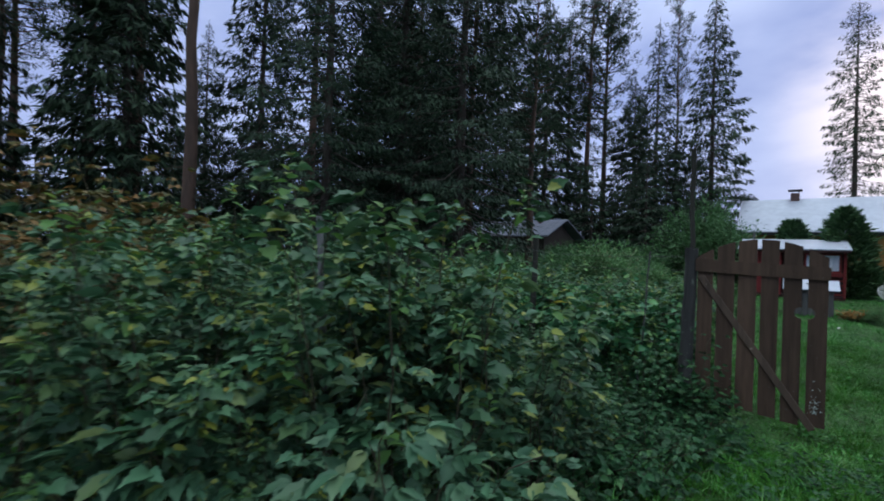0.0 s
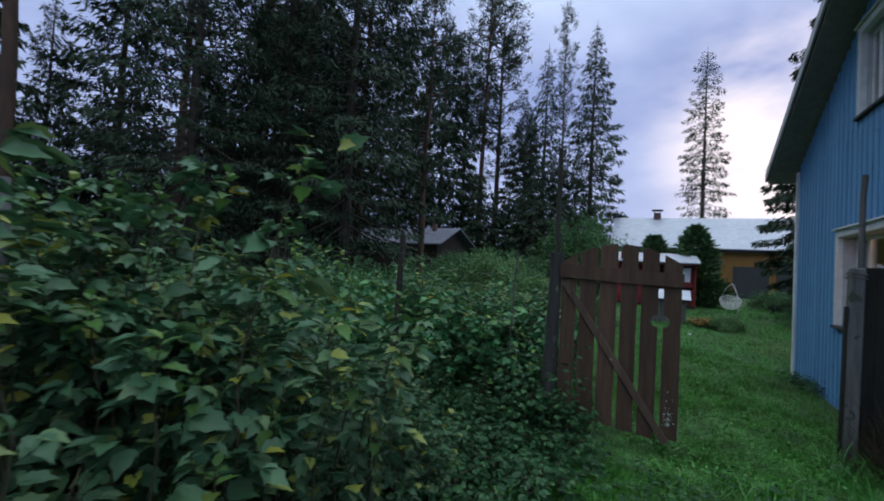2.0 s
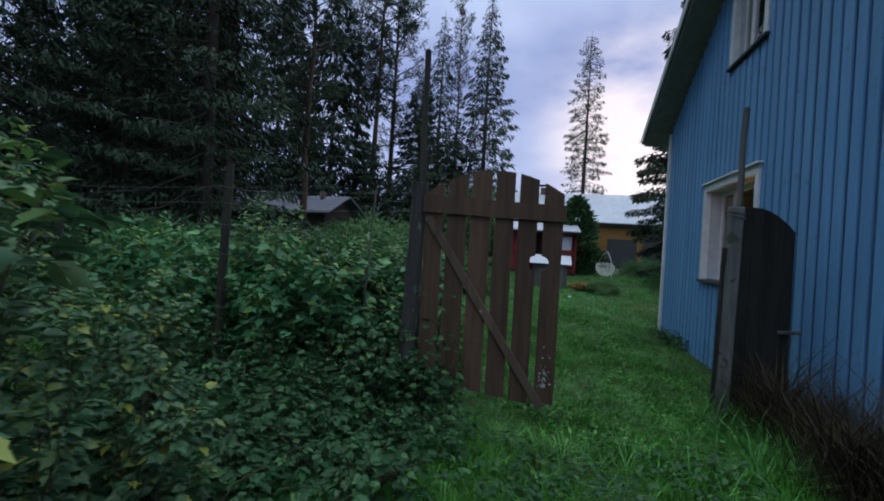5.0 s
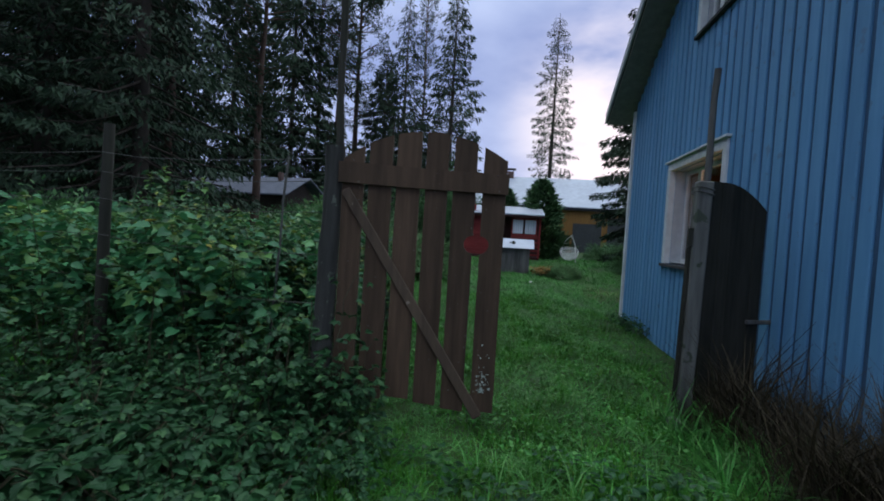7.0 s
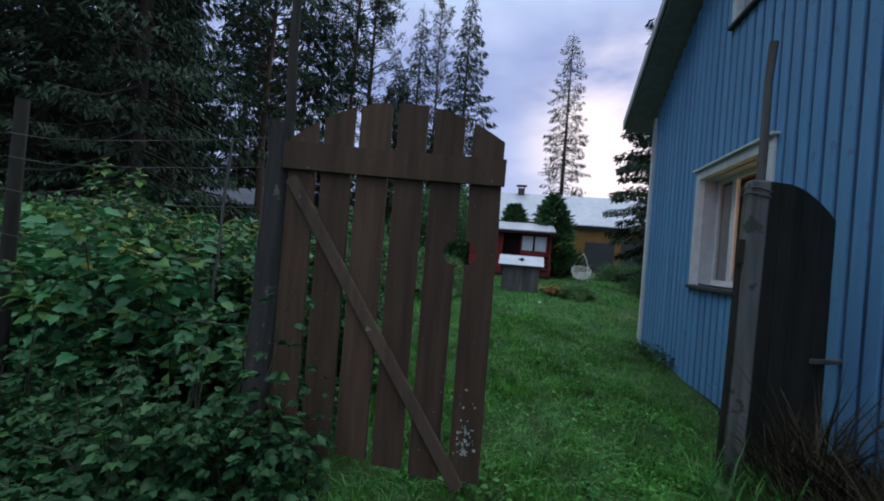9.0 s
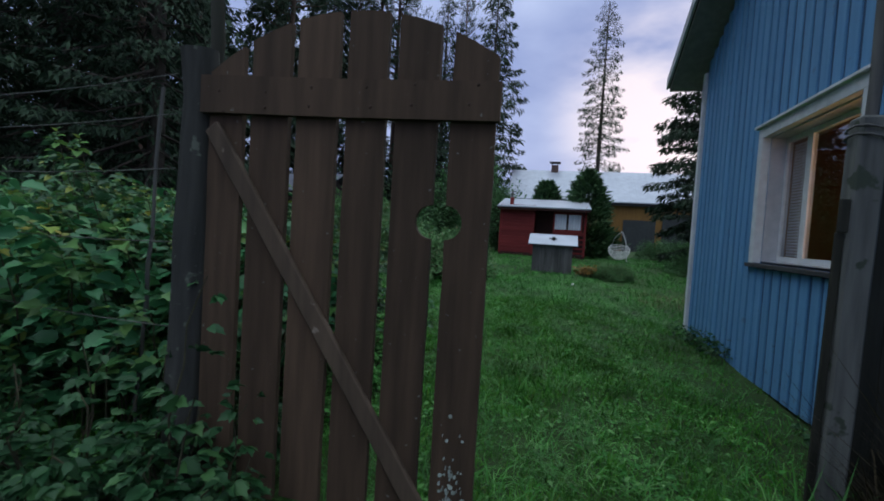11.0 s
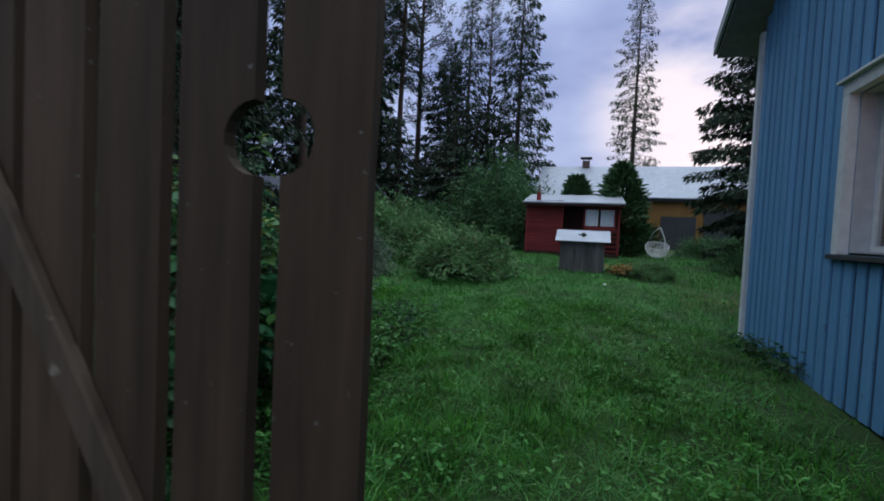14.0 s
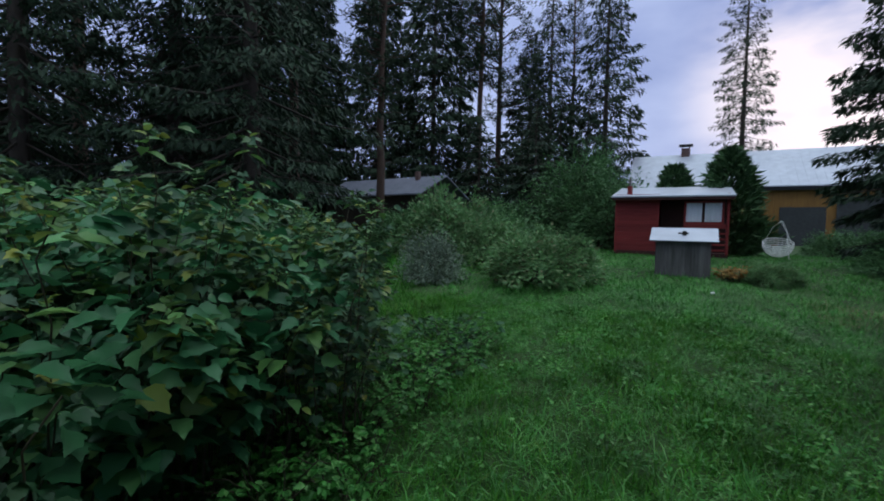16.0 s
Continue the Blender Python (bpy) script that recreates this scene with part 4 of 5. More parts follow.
def thuja_meshes(seed, H, R):
    """A dense cone of upright sprays round a thin trunk."""
    rg = np.random.default_rng(seed)
    n = 9000
    f = rg.uniform(0, 1, n) ** 1.3
    az = rg.uniform(0, 2 * np.pi, n)
    lump = 0.92 + 0.2 * np.sin(az * 3 + f * 14) + 0.16 * np.sin(az * 7 - f * 23) + rg.normal(0, 0.1, n)
    rad = R * np.clip(1.02 - f, 0.02, 1) ** 0.6 * (0.3 + 0.7 * lump ** 1.6) * rg.uniform(0.55, 1.05, n) ** 0.5 * np.clip(0.7 + 2 * f, 0, 1)
    o = np.stack([np.cos(az), np.sin(az), 0 * az], -1)
    pos = o * rad[:, None] + np.array([0, 0, 1]) * (0.05 + f * H)[:, None]
    ahead = o * rg.uniform(0.3, 1.2, n)[:, None] + np.array([0, 0, 1]) * rg.uniform(-0.2, 1.2, n)[:, None] + rg.normal(0, 0.3, (n, 3))
    trunk = tube_arrays([(0, 0, -0.3), (0.02, 0, H * 0.5), (0, 0, H * 0.95)], [0.09, 0.06, 0.01], 7)
    return np_mesh("trunk", [trunk], M_BARK), np_mesh("crown", [scatter(NEEDLE, NEEDLE_F, pos, ahead, rg.normal(0, 1, (n, 3)), rg.uniform(0.16, 0.42, n))], M_THUJA)


def plant(meshes, name, label, category, group, x, y, scale=1.0, turn=0.0, sink=0.0, parts=("trunk", "crown"), wide=1.0):
    t = thing(name, label, category, group, pose(x, y, ground_z(x, y) - sink, 0, 0, turn) @ Matrix.Diagonal((scale * wide, scale * wide, scale, 1)))
    for nm, me in zip(parts, meshes):
        ob = link(nm, me, t)
        if nm in ("branchwork", "foliage", "blossom", "young_leaves"):
            ob["kind"] = "stuff"
    return t


SPRUCES = [spruce_meshes(21, 22.0, 3.0, 0.04, 1.9, 0.9, 0.95), spruce_meshes(22, 22.0, 3.6, 0.03, 2.1, 0.9, 1.2), spruce_meshes(23, 20.0, 2.6, 0.08, 1.9, 0.9, 0.95)]
BIG_SPRUCE = spruce_meshes(25, 20.0, 3.4, 0.02, 5.4, 0.9, 0.5)
LONE = spruce_meshes(24, 21.5, 2.15, 0.16, 2.3, 1.0, 0.6, 1.05, 0.26, 0.5)
SIDE = spruce_meshes(26, 15.0, 2.3, 0.02, 11.0, 0.8, 0.42, 0.55)
PINES = [pine_meshes(31, 27.0, 2.6, 0.42), pine_meshes(32, 26.0, 2.2, 0.55), pine_meshes(33, 25.0, 2.8, 0.35, 1.2)]
YOUNG = [spruce_meshes(41, 7.0, 1.7, 0.02, 1.4, 0.5, 1.1), spruce_meshes(42, 9.0, 2.0, 0.02, 1.2, 0.6, 1.2)]
THUJA = thuja_meshes(43, 4.0, 1.15)

plant(SPRUCES[0], "spruce_tree", "tall dark spruce with drooping branches", "tree", "spruces", -5.5, 34.5, 1.03, 10)
plant(SPRUCES[2], "spruce_tree", "tall dark spruce with drooping branches", "tree", "spruces", -9.4, 34.0, 1.05, 70)
plant(PINES[1], "pine_tree", "slender pine with a high thin crown", "tree", "pines", -8.6, 37.5, 1.0, 20, wide=0.6)
plant(PINES[0], "pine_tree", "tall pine with reddish bare trunk", "tree", "pines", -15.2, 34.0, 1.05, 40)
plant(PINES[2], "pine_tree", "tall pine with reddish bare trunk", "tree", "pines", -14.3, 36.0, 1.1, 140)
plant(LONE, "spruce_tree", "lone thin spruce with sparse branches against the sky", "tree", "spruces", 3.2, 40.0, 1.0, 0)
plant(SIDE, "spruce_tree", "large dense spruce beside the blue house", "tree", "spruces", 5.45, 14.2, 1.0, 0)
plant(BIG_SPRUCE, "spruce_tree", "broad dark spruce at the edge of the wood", "tree", "spruces", -11.2, 9.2, 1.1, 0)
plant(BIG_SPRUCE, "spruce_tree", "broad dark spruce at the edge of the wood", "tree", "spruces", -14.5, 5.0, 1.0, 120)
plant(BIG_SPRUCE, "spruce_tree", "broad dark spruce at the edge of the wood", "tree", "spruces", -14.0, 8.6, 1.15, 220)
plant(PINES[2], "pine_tree", "dark pine with low crown at the wood's edge", "tree", "pines", -11.2, 15.5, 0.62, 60, wide=1.15)
for x, y, s_, t_ in ((-22.5, 30.5, 1.1, 0), (-18.0, 31.5, 1.1, 50), (-12.0, 37.0, 0.8, 130), (-26.5, 26.5, 1.1, 90), (-30.0, 22.0, 1.1, 200), (-24.0, 19.0, 1.0, 140)):
    plant(SPRUCES[1], "spruce_tree", "broad dark spruce in the wood", "tree", "spruces", x, y, s_, t_)
for x, y, s_, t_ in ((-10.5, 31.0, 0.8, 0), (-8.0, 30.5, 0.6, 40), (-12.5, 30.0, 0.8, 90), (-6.6, 32.5, 0.75, 10), (-5.0, 36.5, 0.6, 60), (-14.5, 31.0, 1.0, 30)):
    plant(YOUNG[1], "young_spruce", "young dense spruce under the tall trees", "tree", "young spruces", x, y, s_, t_)
plant(PINES[2], "pine_tree", "tall pine at the edge of the wood", "tree", "pines", -13.0, 12.5, 0.8, 10)
plant(PINES[1], "pine_tree", "tall pine at the edge of the wood", "tree", "pines", -17.0, 1.0, 0.9, 80)
rg = np.random.default_rng(77)
for k in range(60):
    az = radians(8 + 94 * (k + rg.uniform(0, 1)) / 60)
    d = rg.uniform(30, 50)
    x, y = -math.sin(az) * d, -3 + math.cos(az) * d
    if 24 < math.degrees(az) < 41 and d < 38 or (y > 28 and x > -4.8):
        continue
    plant(YOUNG[k % 2], "young_spruce", "young dense spruce in the wood", "tree", "young spruces", x, y, rg.uniform(0.75, 1.3), rg.uniform(0, 360))
for k in range(46):
    az = radians(24 + 78 * (k + rg.uniform(0, 1)) / 46)
    d = rg.uniform(24, 44)
    x, y = -math.sin(az) * d, -3 + math.cos(az) * d
    if 24 < math.degrees(az) < 41 and d < 36 or (33 < math.degrees(az) < 70 and k % 3):
        continue
    kind = rg.integers(0, 10)
    sc, tn = rg.uniform(0.8, 1.1), rg.uniform(0, 360)
    if kind < 4:
        plant(PINES[kind % 3], "pine_tree", "tall pine in the wood", "tree", "pines", x, y, sc, tn)
    elif kind < 8:
        plant(SPRUCES[kind % 3], "spruce_tree", "dark spruce in the wood", "tree", "spruces", x, y, sc, tn)
    else:
        plant(YOUNG[kind % 2], "young_spruce", "young dense spruce in the wood", "tree", "young spruces", x, y, sc, tn)
for x, y, s, t in ((1.35, 18.3, 0.86, 10), (-0.35, 18.8, 0.76, 60)):
    plant(THUJA, "thuja", "dense conical thuja behind the playhouse", "shrub", "thujas", x, y, s, t, wide=1.15)


# ---- shrubs ----
def shrub_meshes(seed, canes, H, R, nodes, size, base, faces, material, spread=0.35, low=0.15, threes=True, young=None, tipped=1.35):
    """Arching canes from a small clump, leaves along them, most towards the tips; young: paler leaves in a rosette at each tip."""
    rg = np.random.default_rng(seed)
    stems, old, fresh = [], [], []
    for c in range(canes):
        az, r0 = rg.uniform(0, 6.28), R * 0.7 * math.sqrt(rg.uniform(0, 1))
        o = np.array([np.cos(az), np.sin(az), 0])
        h = H * (0.42 + 0.62 * rg.uniform(0, 1) ** 1.2) * (1.22 if c % 8 == 0 else 1.0)
        s = np.linspace(0, 1, 7)
        bend = R * spread * rg.uniform(0.3, 1.3)
        pts = o * (r0 + bend * s ** 2)[:, None] + np.array([0, 0, h]) * (s - 0.12 * s ** 3)[:, None] + rg.normal(0, 0.015, (7, 3))
        pts[0, 2] = -0.1
        stems.append(tube_arrays(pts, np.linspace(0.006, 0.0025, 7), 4))
        t = 1 - (1 - low) * rg.uniform(0, 1, nodes) ** tipped
        pos = np.stack([np.interp(t, s, pts[:, i]) for i in range(3)], -1)
        a = rg.uniform(0, 6.28, nodes)
        d = np.stack([np.cos(a), np.sin(a), rg.uniform(-0.15, 0.4, nodes)], -1)
        tip = pos + d * rg.uniform(0.3, 1.0, nodes)[:, None] * size * 2.0
        big = size * rg.uniform(0.6, 1.3, nodes)
        for q in ((-0.9, 0.0, 0.9) if threes else (0.0,)):
            dd = d + q * np.stack([-d[:, 1], d[:, 0], 0 * a], -1) + np.array([0, 0, -1]) * rg.uniform(-0.05, 0.45, nodes)[:, None]
            old.append((tip, dd, np.array([0, 0, 1.0]) + rg.normal(0, 0.5, (nodes, 3)), big * (1.15 if q == 0 else 0.9)))
        if young is not None:
            k = 7
            a = rg.uniform(0, 6.28) + np.arange(k) * 2.4
            d = np.stack([np.cos(a), np.sin(a), np.linspace(-0.3, 0.9, k)], -1)
            fresh.append((pts[-1] - np.array([0, 0, 0.1]) * np.linspace(1, 0, k)[:, None], d, np.array([0, 0, 1.0]) + rg.normal(0, 0.2, (k, 3)), size * np.linspace(1.25, 0.6, k)))
    out = [np_mesh("stems", stems, M_STEM), np_mesh("foliage", [scatter(base, faces, *rows_of(zip(*old)))], material)]
    if young is not None:
        out.append(np_mesh("young_leaves", [scatter(base, faces, *rows_of(zip(*fresh)))], young))
    return out


def mound_meshes(seed, H, R, n, size, base, faces, material, shoots=0.25):
    """A rounded, lumpy bush: boughs from the middle, sprays of leaves over its whole dome and within."""
    rg = np.random.default_rng(seed)
    boughs, P, A, U, S = [], [], [], [], []
    sprays = n // 9
    az, up = rg.uniform(0, 6.28, sprays), rg.uniform(0.02, 1, sprays)
    flat = np.sqrt(1 - up ** 2)
    d = np.stack([flat * np.cos(az), flat * np.sin(az), up], -1)
    lump = 0.86 + 0.16 * np.sin(3 * az + 4 * up + seed) + 0.12 * np.sin(7 * az - 6 * up) + rg.normal(0, 0.05, sprays)
    deep = np.where(rg.uniform(0, 1, sprays) < 0.7, rg.uniform(0.88, 1.06, sprays), rg.uniform(0.45, 0.9, sprays))
    tips = d * np.array([R, R, H]) * (lump * deep)[:, None] + np.array([0, 0, 0.05])
    for i in range(0, sprays, 7):
        boughs.append(tube_arrays([(0.1 * d[i, 0], 0.1 * d[i, 1], -0.05), tips[i] * np.array([0.45, 0.45, 0.6]), tips[i]], [0.012 * R, 0.007 * R, 0.003], 4))
    for k in range(9):
        a = unit(d * np.array([1, 1, 0.8]) + rg.normal(0, 0.55, (sprays, 3)) + np.array([0, 0, 0.25]))
        P.append(tips + a * rg.uniform(-0.5, 1.0 + 4 * shoots, sprays)[:, None] * size), A.append(a + np.array([0, 0, -0.3]))
        U.append(d + np.array([0, 0, 0.6]) + rg.normal(0, 0.4, (sprays, 3))), S.append(size * rg.uniform(0.6, 1.3, sprays))
    P, A, U, S = rows_of((P, A, U, S))
    return np_mesh("stems", boughs, M_STEM), np_mesh("foliage", [scatter(base, faces, P, A, U, S)], material)


RASPS = [shrub_meshes(51 + i, 26, 1.75, 0.62, 28, 0.076, TOOTHED, TOOTHED_F, M_RASP, 0.4, 0.30, young=M_FRESH) for i in range(3)]
RUSTY = shrub_meshes(58, 26, 1.75, 0.62, 25, 0.080, TOOTHED, TOOTHED_F, M_RUSTLEAF)
CURRANTS = [shrub_meshes(61 + i, 34, 1.7, 0.72, 40, 0.090, TOOTHED * np.array([1.3, 1, 1.4]), TOOTHED_F, M_CURR, 0.5, 0.28, False, M_FRESH, 1.1) for i in range(2)]
WEEDS = [shrub_meshes(71 + i, 16, 0.40, 0.42, 8, 0.068, TOOTHED, TOOTHED_F, M_WEED, 0.6, 0.3) for i in range(3)]
EDGE = [shrub_meshes(73 + i, 16, 0.34, 0.30, 9, 0.05, TOOTHED, TOOTHED_F, M_TUFT, 0.7, 0.25) for i in range(2)]
SHOOTS = [shrub_meshes(75 + i, 16, 0.85, 0.30, 15, 0.056, TOOTHED, TOOTHED_F, M_WEED, 0.4, 0.25) for i in range(2)]
FINGERED = shrub_meshes(78, 13, 0.85, 0.40, 11, 0.098, TOOTHED * np.array([0.8, 1, 1]), TOOTHED_F, M_PALEWEED, 0.6, 0.55)
BIGWEED = shrub_meshes(79, 12, 0.80, 0.40, 9, 0.105, TOOTHED * np.array([0.85, 1, 1]), TOOTHED_F, M_WEED, 0.6, 0.55)
SPIREA = mound_meshes(81, 1.0, 1.0, 9000, 0.085, KITE, KITE_F, M_SPIREA)
GREYBUSH = mound_meshes(82, 0.9, 0.8, 8000, 0.08, NEEDLE * np.array([1.5, 1, 1]), NEEDLE_F, M_LAVENDER, 0.6)
WILLOW = mound_meshes(83, 4.0, 2.2, 14000, 0.17, KITE, KITE_F, M_WILLOW, 0.5)
SCRUB = mound_meshes(84, 1.5, 1.7, 7000, 0.14, KITE, KITE_F, M_WILLOW, 0.5)
PARTS = ("branchwork", "foliage", "young_leaves")

rg = np.random.default_rng(5)
for x, y, s in ((-5.3, -4.2, 1.22), (-5.9, -5.0, 1.25), (-6.2, -3.9, 1.28), (-4.9, -5.4, 1.1), (-6.8, -4.6, 1.2)):
    plant(RUSTY, "raspberry_bush", "tall raspberry canes with rust-brown autumn leaves", "bush", "rusty canes", x, y, s, rg.uniform(0, 360), parts=PARTS)
for x, y, s in ((-1.95, -4.05, 1.26), (-2.3, -3.6, 1.18), (-2.9, -4.3, 1.15), (-1.85, -3.2, 0.95), (-3.3, -3.2, 1.1), (-2.5, -2.7, 0.95), (-3.8, -4.4, 1.15),
                (-1.65, -2.55, 0.72), (-4.3, -3.2, 1.1), (-3.4, -2.0, 0.95), (-2.4, -5.0, 1.0), (-4.8, -4.6, 1.1), (-4.6, -1.9, 1.05), (-2.5, -1.7, 0.75), (-5.6, -3.3, 1.1), (-2.7, -5.5, 0.85), (-3.5, -5.5, 0.95), (-1.85, -4.8, 0.5)):
    plant(RASPS[rg.integers(0, 3)], "raspberry_bush", "tall leafy raspberry canes with yellowing tops", "bush", "raspberry canes outside the gate", x, y, s * rg.uniform(0.9, 1.1), rg.uniform(0, 360), parts=PARTS)
for x, y, s in ((-1.95, 0.85, 0.9), (-2.6, 0.8, 0.95), (-3.4, 0.95, 0.95), (-4.3, 1.0, 0.95), (-1.95, 1.6, 0.95), (-2.7, 1.7, 1.0), (-3.6, 1.8, 1.0), (-4.6, 2.0, 1.0), (-5.4, 1.6, 1.05),
                (-2.2, 2.5, 0.9), (-3.0, 2.7, 0.95), (-4.0, 2.9, 0.95), (-5.2, 3.0, 1.0), (-2.9, 3.7, 0.85), (-6.5, 2.2, 1.0), (-4.2, 4.3, 0.85)):
    kindred = CURRANTS[rg.integers(0, 2)] if y < 2.2 else RASPS[rg.integers(0, 3)]
    plant(kindred, "currant_bush" if y < 2.2 else "raspberry_bush", "dense dark green currant bush inside the fence" if y < 2.2 else "leafy raspberry canes inside the fence",
          "bush", "bushes inside the fence", x, y, s * rg.uniform(0.74, 0.98), rg.uniform(0, 360), parts=PARTS, wide=1.12)
for i in range(52):
    x, y = rg.uniform(-3.4, -0.25), rg.uniform(-2.7, -0.25)
    if x > -0.9 and y < -1.0:
        continue
    plant(WEEDS[i % 3], "weed", "low broad-leaved weed by the gate", "plant", "weeds by the gate", x, y, rg.uniform(0.7, 1.15), rg.uniform(0, 360), parts=PARTS)
for x, y, s_ in ((-1.95, 1.35, 0.94), (-2.7, 1.2, 0.98), (-3.4, 1.6, 1.05), (-1.6, 2.0, 0.78)):
    plant(RASPS[2], "raspberry_bush", "pale green raspberry shoots above the currants", "bush", "bushes inside the fence", x, y, s_, rg.uniform(0, 360), parts=PARTS)
for i, (x, y, s_) in enumerate(((-1.0, -0.2, 0.85), (-1.2, -0.28, 1.2), (-1.5, -0.35, 1.0), (-1.35, 0.35, 1.2), (-1.9, -0.3, 0.85), (-2.5, -0.2, 0.95), (-3.1, -0.25, 1.0), (-3.8, -0.3, 1.0), (-4.4, -0.3, 1.0))):
    plant(SHOOTS[i % 2], "raspberry_bush", "young raspberry shoots growing along the fence", "bush", "raspberry shoots by the fence", x, y, s_, rg.uniform(0, 360), parts=PARTS)
for x, y, s_ in ((-1.5, -4.5, 1.05), (-1.35, -4.75, 0.85), (-1.75, -4.85, 1.1), (-1.55, -3.95, 0.75)):
    plant(FINGERED, "tall_weed", "tall weed with big pale toothed leaves in threes", "plant", "tall weeds outside the gate", x, y, s_, rg.uniform(0, 360), parts=PARTS)
for i in range(26):
    x, y = -1.2 + rg.normal(0, 0.16) - 0.05 * (i % 13), 0.7 + (i % 13) * 0.28 + rg.normal(0, 0.1)
    plant(EDGE[i % 2], "weed", "fresh green weed between the bush and the lawn", "plant", "fresh weeds at the lawn's edge", x, y, rg.uniform(0.5, 0.95), rg.uniform(0, 360), parts=PARTS)
for x, y, s_ in ((-1.0, -0.8, 0.72), (-1.4, -1.0, 0.8), (-0.8, -0.42, 0.6), (-1.85, -1.1, 0.85), (-1.25, -1.5, 0.66), (-2.4, -1.3, 0.85), (-1.7, -1.8, 0.7), (-0.7, -0.9, 0.5), (-2.2, -2.0, 0.75)):
    plant(BIGWEED, "tall_weed", "dark weed with big toothed leaves by the gate", "plant", "big weeds by the gate", x, y, s_ * 0.72, rg.uniform(0, 360), parts=PARTS)
for x, y in ((2.33, 5.7), (-1.55, 3.2), (-2.0, 4.3), (-1.3, 0.4), (2.33, 4.9), (2.35, 2.2)):
    plant(WEEDS[int(rg.integers(0, 3))], "weed", "low leafy weed at the lawn's edge", "plant", "weeds at the lawn's edge", x, y, rg.uniform(0.7, 1.0), rg.uniform(0, 360), parts=PARTS)
plant(SPIREA, "spirea_bush", "rounded spirea bush with faded flower heads", "bush", "", -2.3, 8.7, 0.92, 0, parts=PARTS, wide=1.2)
plant(SPIREA, "spirea_bush", "rounded leafy bush behind the grey one", "bush", "", -4.3, 11.2, 1.1, 90, parts=PARTS)
plant(GREYBUSH, "grey_bush", "grey-leaved wispy bush on the lawn", "bush", "grey bushes", -4.1, 7.7, 0.88, 0, parts=PARTS, wide=0.8)
plant(SPIREA, "spirea_bush", "tall rounded pale-leaved bush on the lawn", "bush", "", -6.2, 12.3, 1.75, 60, parts=PARTS)
plant(WILLOW, "willow_bush", "big round willow bush by the playhouse", "bush", "willows", -4.0, 21.0, 1.0, 0, parts=PARTS)
plant(WILLOW, "willow_bush", "smaller willow bush by the playhouse", "bush", "willows", -2.6, 19.2, 0.72, 90, parts=PARTS)
for x, y, s in ((-7.5, 20.0, 1.2), (-9.5, 17.0, 1.0), (-6.0, 15.5, 0.8), (-11.0, 20.0, 1.1), (-8.0, 12.5, 0.8), (-9.0, 8.0, 0.9), (-8.2, 4.5, 0.9), (-8.5, 0.5, 0.95), (-8.0, -3.0, 1.0), (-14.0, 21.5, 0.9),
                (4.3, 13.3, 0.45), (4.9, 12.0, 0.4), (5.0, 17.0, 0.55), (4.3, 19.0, 0.5), (6.2, 18.6, 0.7), (-6.5, 6.2, 0.75)):
    plant(SCRUB, "scrub_bush", "low scrubby bush at the edge of the wood", "bush", "scrub", x, y, s, rg.uniform(0, 360), parts=PARTS)
for x, y, s in ((1.55, 10.9, 0.42), (1.95, 11.3, 0.35)):
    plant(SPIREA, "perennial", "small dark leafy perennial by the well", "plant", "perennials", x, y, s, rg.uniform(0, 360), parts=PARTS)
FLOWERS = shrub_meshes(91, 30, 0.3, 0.25, 8, 0.06, LOBED, LOBED_F, M_FLOWER, 0.3, 0.6, False)
plant(FLOWERS, "flower_clump", "clump of orange flowers beside the well", "plant", "", 1.0, 10.85, 1.0, 0, parts=("branchwork", "blossom"))


# ---- grass ----
def grass(name, label, material, n, x0, x1, y0, y1, h0, h1, w, seed, keep=None, curl=1.0, curved=False):
    r = np.random.default_rng(seed)
    x, y = r.uniform(x0, x1, n), r.uniform(y0, y1, n)
    if keep is not None:
        ok = keep(x, y, r)
        x, y = x[ok], y[ok]
    n = len(x)
    patch = 0.5 + 0.5 * np.sin(x * 2.3 + np.sin(y * 1.9) * 1.5) * np.cos(y * 1.7 + np.sin(x * 1.1))
    clump = 0.5 + 0.5 * np.sin(x * 8.3 + 2 * np.sin(y * 5.1)) * np.cos(y * 7.1 + 1.5 * np.sin(x * 4.3))
    h = r.uniform(h0, h1, n) * (0.45 + 0.5 * patch + 0.65 * clump ** 2)
    a = r.uniform(0, 6.28, n)
    out = np.stack([np.cos(a), np.sin(a), np.zeros(n)], -1)
    lean = r.uniform(0.3, 2.4, n)[:, None] * curl
    ahead = np.array([0, 0, 1.0]) + out * lean
    shape, faces = (CURVED, CURVED_F) if curved else (BLADE, BLADE_Q)
    V, F = scatter(shape * np.array([w, 1, 1.0]), faces, np.stack([x, y, height(x, y) - 0.01], -1), ahead, out, h)
    return tagged(new(name, np_mesh(name, [(V, F)], material)), label, "grass", kind="stuff")


def lawn(x, y, r):
    inside_house = (x > 2.35) & (y < 6.9)
    # blades thinned towards the house: bare dark earth stands for the shade there
    worn = np.clip((x - 0.7) / 1.3, 0, 1) * np.clip((7.5 - y) / 2.0, 0, 1) * 0.72
    return ~inside_house & (r.uniform(0, 1, len(x)) > worn)


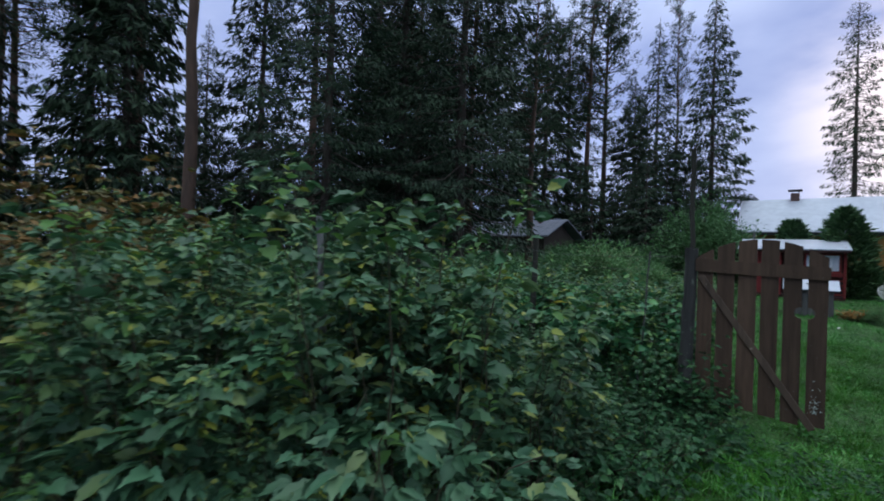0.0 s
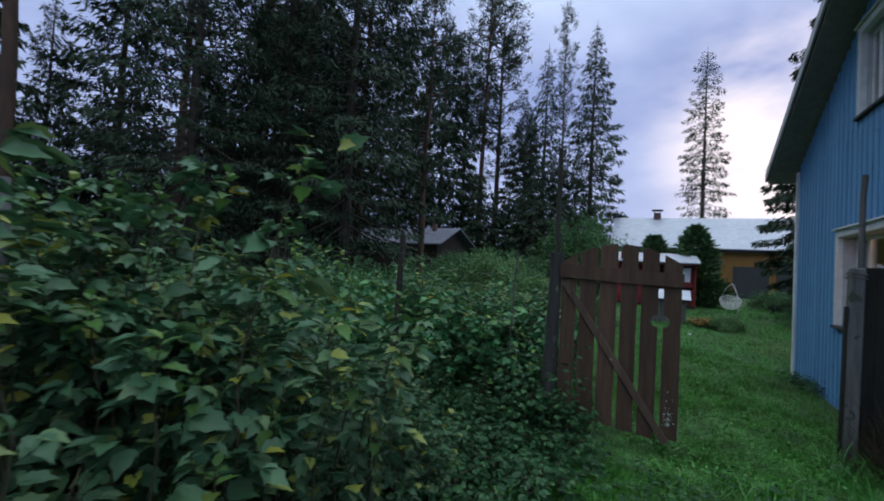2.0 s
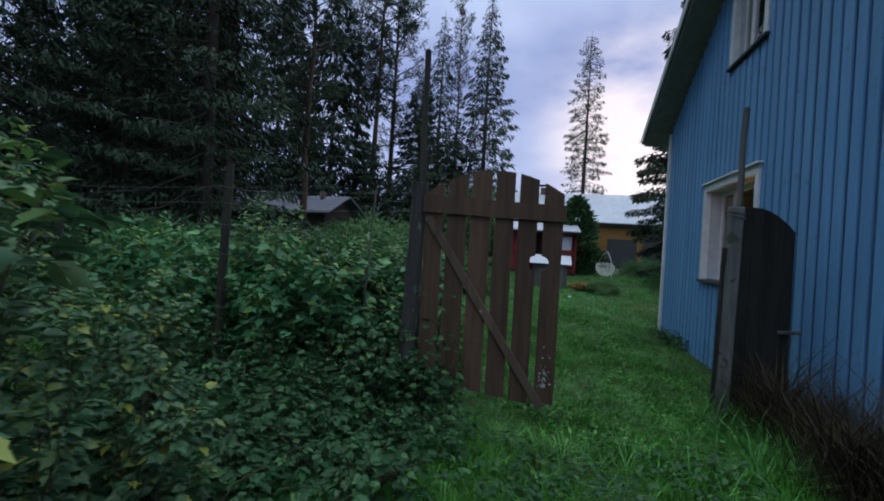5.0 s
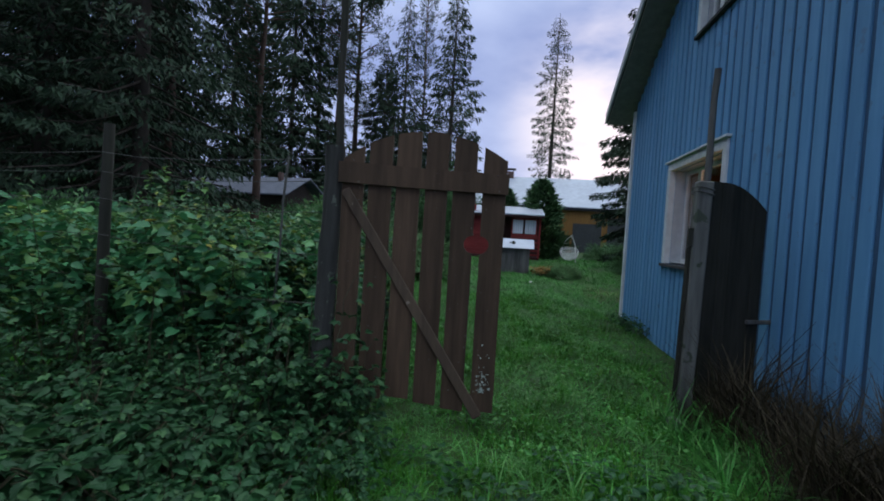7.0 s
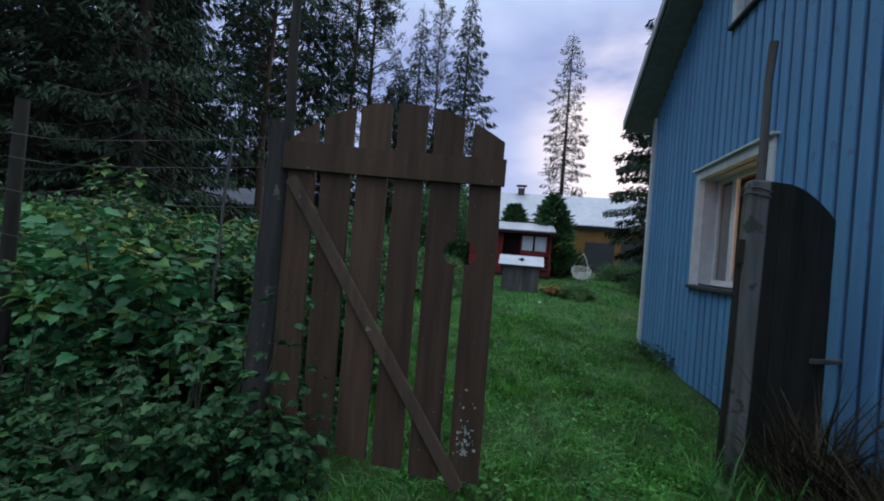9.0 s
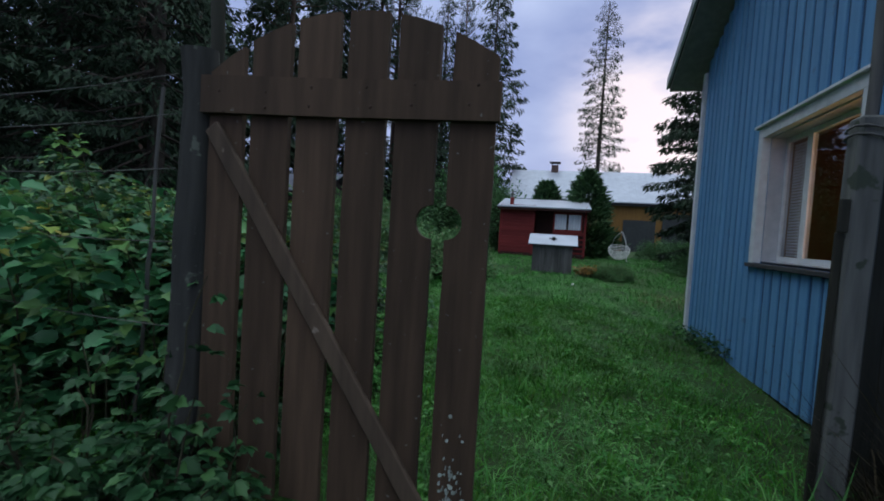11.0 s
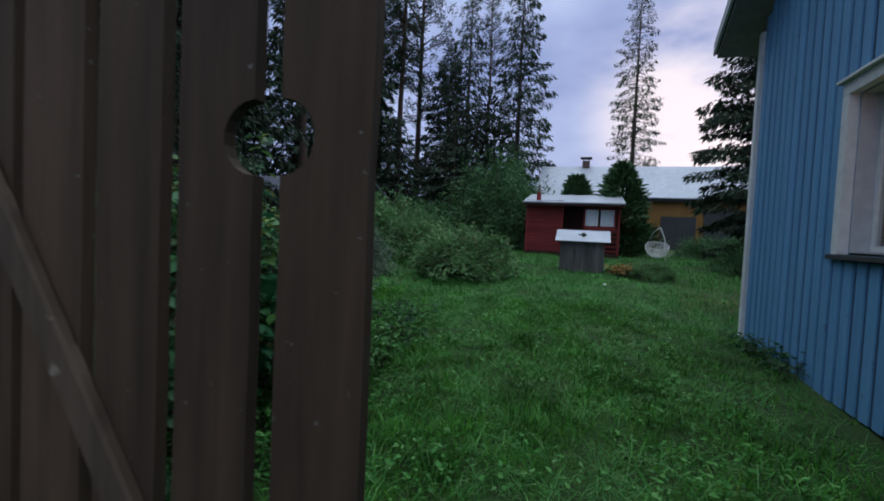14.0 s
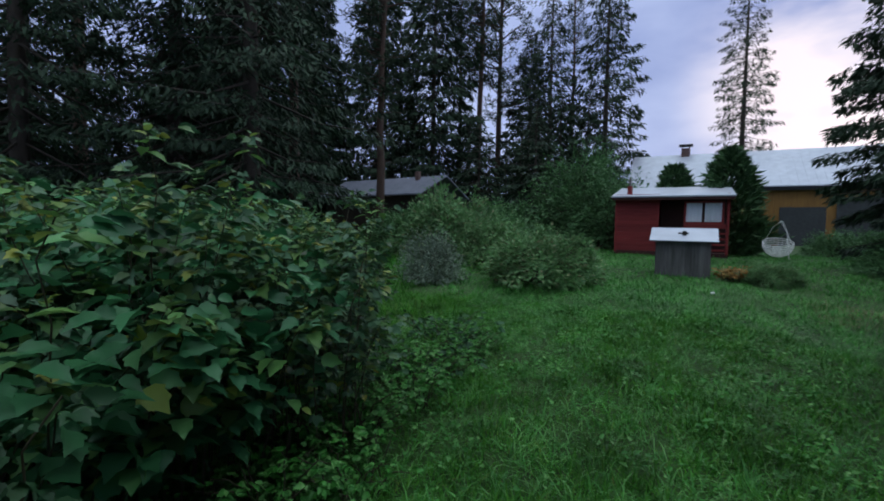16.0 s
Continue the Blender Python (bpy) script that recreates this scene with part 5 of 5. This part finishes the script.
grass("grass", "long wet green lawn grass", M_GRASS, 230000, -3.2, 3.2, -0.6, 6.8, 0.045, 0.11, 0.085, 1, lawn)
grass("grass", "long green grass outside the gate", M_GRASS, 70000, -2.2, 2.4, -5.0, -0.3, 0.06, 0.17, 0.06, 2, lawn)
grass("grass", "green lawn grass farther off", M_TUFT, 120000, -8.0, 6.0, 6.3, 20.0, 0.06, 0.14, 0.16, 3, lawn)
grass("grass", "rough grass beside the bushes", M_GRASS, 30000, -7.0, -3.1, 2.5, 6.6, 0.08, 0.2, 0.08, 7)
grass("grass", "rough grass among the raspberry canes", M_GRASS, 50000, -6.5, -2.1, -7.5, 0.6, 0.06, 0.2, 0.07, 8)
grass("tall_grass", "rank tall grass along the wood", M_GRASS, 30000, -12.0, -4.0, -6.0, 22.0, 0.2, 0.5, 0.05, 4)
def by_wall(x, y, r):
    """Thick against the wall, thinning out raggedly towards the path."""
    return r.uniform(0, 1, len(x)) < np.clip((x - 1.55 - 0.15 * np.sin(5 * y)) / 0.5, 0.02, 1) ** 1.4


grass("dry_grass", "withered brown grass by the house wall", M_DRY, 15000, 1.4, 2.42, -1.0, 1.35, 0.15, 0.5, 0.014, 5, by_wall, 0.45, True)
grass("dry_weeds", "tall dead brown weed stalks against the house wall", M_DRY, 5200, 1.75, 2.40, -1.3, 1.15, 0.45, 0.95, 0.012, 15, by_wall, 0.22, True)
grass("long_grass", "long drooping grass at the gate post's foot", M_TUFT, 1500, 1.35, 2.15, -0.4, 1.05, 0.22, 0.48, 0.025, 16, None, 0.7, True)
grass("dry_grass", "patch of pale dry grass on the lawn", M_PALE, 1800, 1.9, 3.3, 8.2, 9.6, 0.06, 0.2, 0.03, 6, None, 0.8, True)


def ground_cover(name, label, material, n, x0, x1, y0, y1, size0, size1, seed):
    """Small broad leaves low in the grass, gathered in patches."""
    r = np.random.default_rng(seed)
    x, y = r.uniform(x0, x1, n), r.uniform(y0, y1, n)
    patch = np.sin(x * 3.1 + np.sin(y * 2.3) * 2) * np.cos(y * 2.7 + np.sin(x * 1.7)) + 0.4 * np.sin(x * 9 + y * 7)
    ok = (patch > r.uniform(-0.6, 0.9, n)) & lawn(x, y, r)
    x, y = x[ok], y[ok]
    n = len(x)
    a = r.uniform(0, 6.28, n)
    ahead = np.stack([np.cos(a), np.sin(a), r.uniform(-0.1, 0.6, n)], -1)
    up = np.array([0, 0, 1.0]) + r.normal(0, 0.3, (n, 3))
    V, F = scatter(OVAL, OVAL_F, np.stack([x, y, height(x, y) + r.uniform(0.03, 0.11, n)], -1), ahead, up, r.uniform(size0, size1, n))
    return tagged(new(name, np_mesh(name, [(V, F)], material)), label, "plant", kind="stuff")




def tufts(name, label, material, clumps, blades, x0, x1, y0, y1, h0, h1, w, seed):
    """Fanning clumps of broader blades that stand out of the lawn."""
    r = np.random.default_rng(seed)
    cx, cy = r.uniform(x0, x1, clumps), r.uniform(y0, y1, clumps)
    big = r.uniform(0.6, 1.4, clumps)
    x = np.repeat(cx, blades) + r.normal(0, 0.035, clumps * blades)
    y = np.repeat(cy, blades) + r.normal(0, 0.035, clumps * blades)
    tall = np.repeat(big, blades)
    ok = lawn(x, y, r)
    x, y, tall = x[ok], y[ok], tall[ok]
    n = len(x)
    a = r.uniform(0, 6.28, n)
    o = np.stack([np.cos(a), np.sin(a), 0 * a], -1)
    V, F = scatter(CURVED * np.array([w, 1, 1.3]), CURVED_F, np.stack([x, y, height(x, y)], -1), np.array([0, 0, 1.0]) + o * r.uniform(0.4, 2.2, n)[:, None], o, tall * r.uniform(h0, h1, n))
    return tagged(new(name, np_mesh(name, [(V, F)], material)), label, "grass", kind="stuff")


tufts("grass_tufts", "fresh green tufts standing out of the lawn", M_TUFT, 6400, 13, -2.6, 2.4, -0.4, 10.0, 0.05, 0.14, 0.045, 41)
tufts("grass_tufts", "long drooping grass tufts outside the gate", M_TUFT, 300, 22, -1.6, 1.7, -4.0, -0.2, 0.10, 0.24, 0.03, 42)
ground_cover("ground_elder", "low ground elder leaves outside the gate", M_WEED, 11000, -2.0, 1.3, -4.6, -0.2, 0.03, 0.07, 32)
ground_cover("plantain", "small broad leaves low in the lawn", M_TUFT, 15000, -2.6, 2.3, -0.4, 8.0, 0.02, 0.05, 33)

scrap_bm = bmesh.new()
bmesh.ops.create_icosphere(scrap_bm, subdivisions=2, radius=0.035)
for v in scrap_bm.verts:
    v.co.z = v.co.z * 0.6 + 0.02
    v.co *= 1 + 0.2 * noise.noise(v.co * 40)
scrap = part("white_stone", scrap_bm, M_WICKER, smooth=True)
tagged(scrap, "small white stone lying in the lawn", "stone")
scrap.matrix_basis = pose(0.62, 8.7, ground_z(0.62, 8.7) + 0.05)
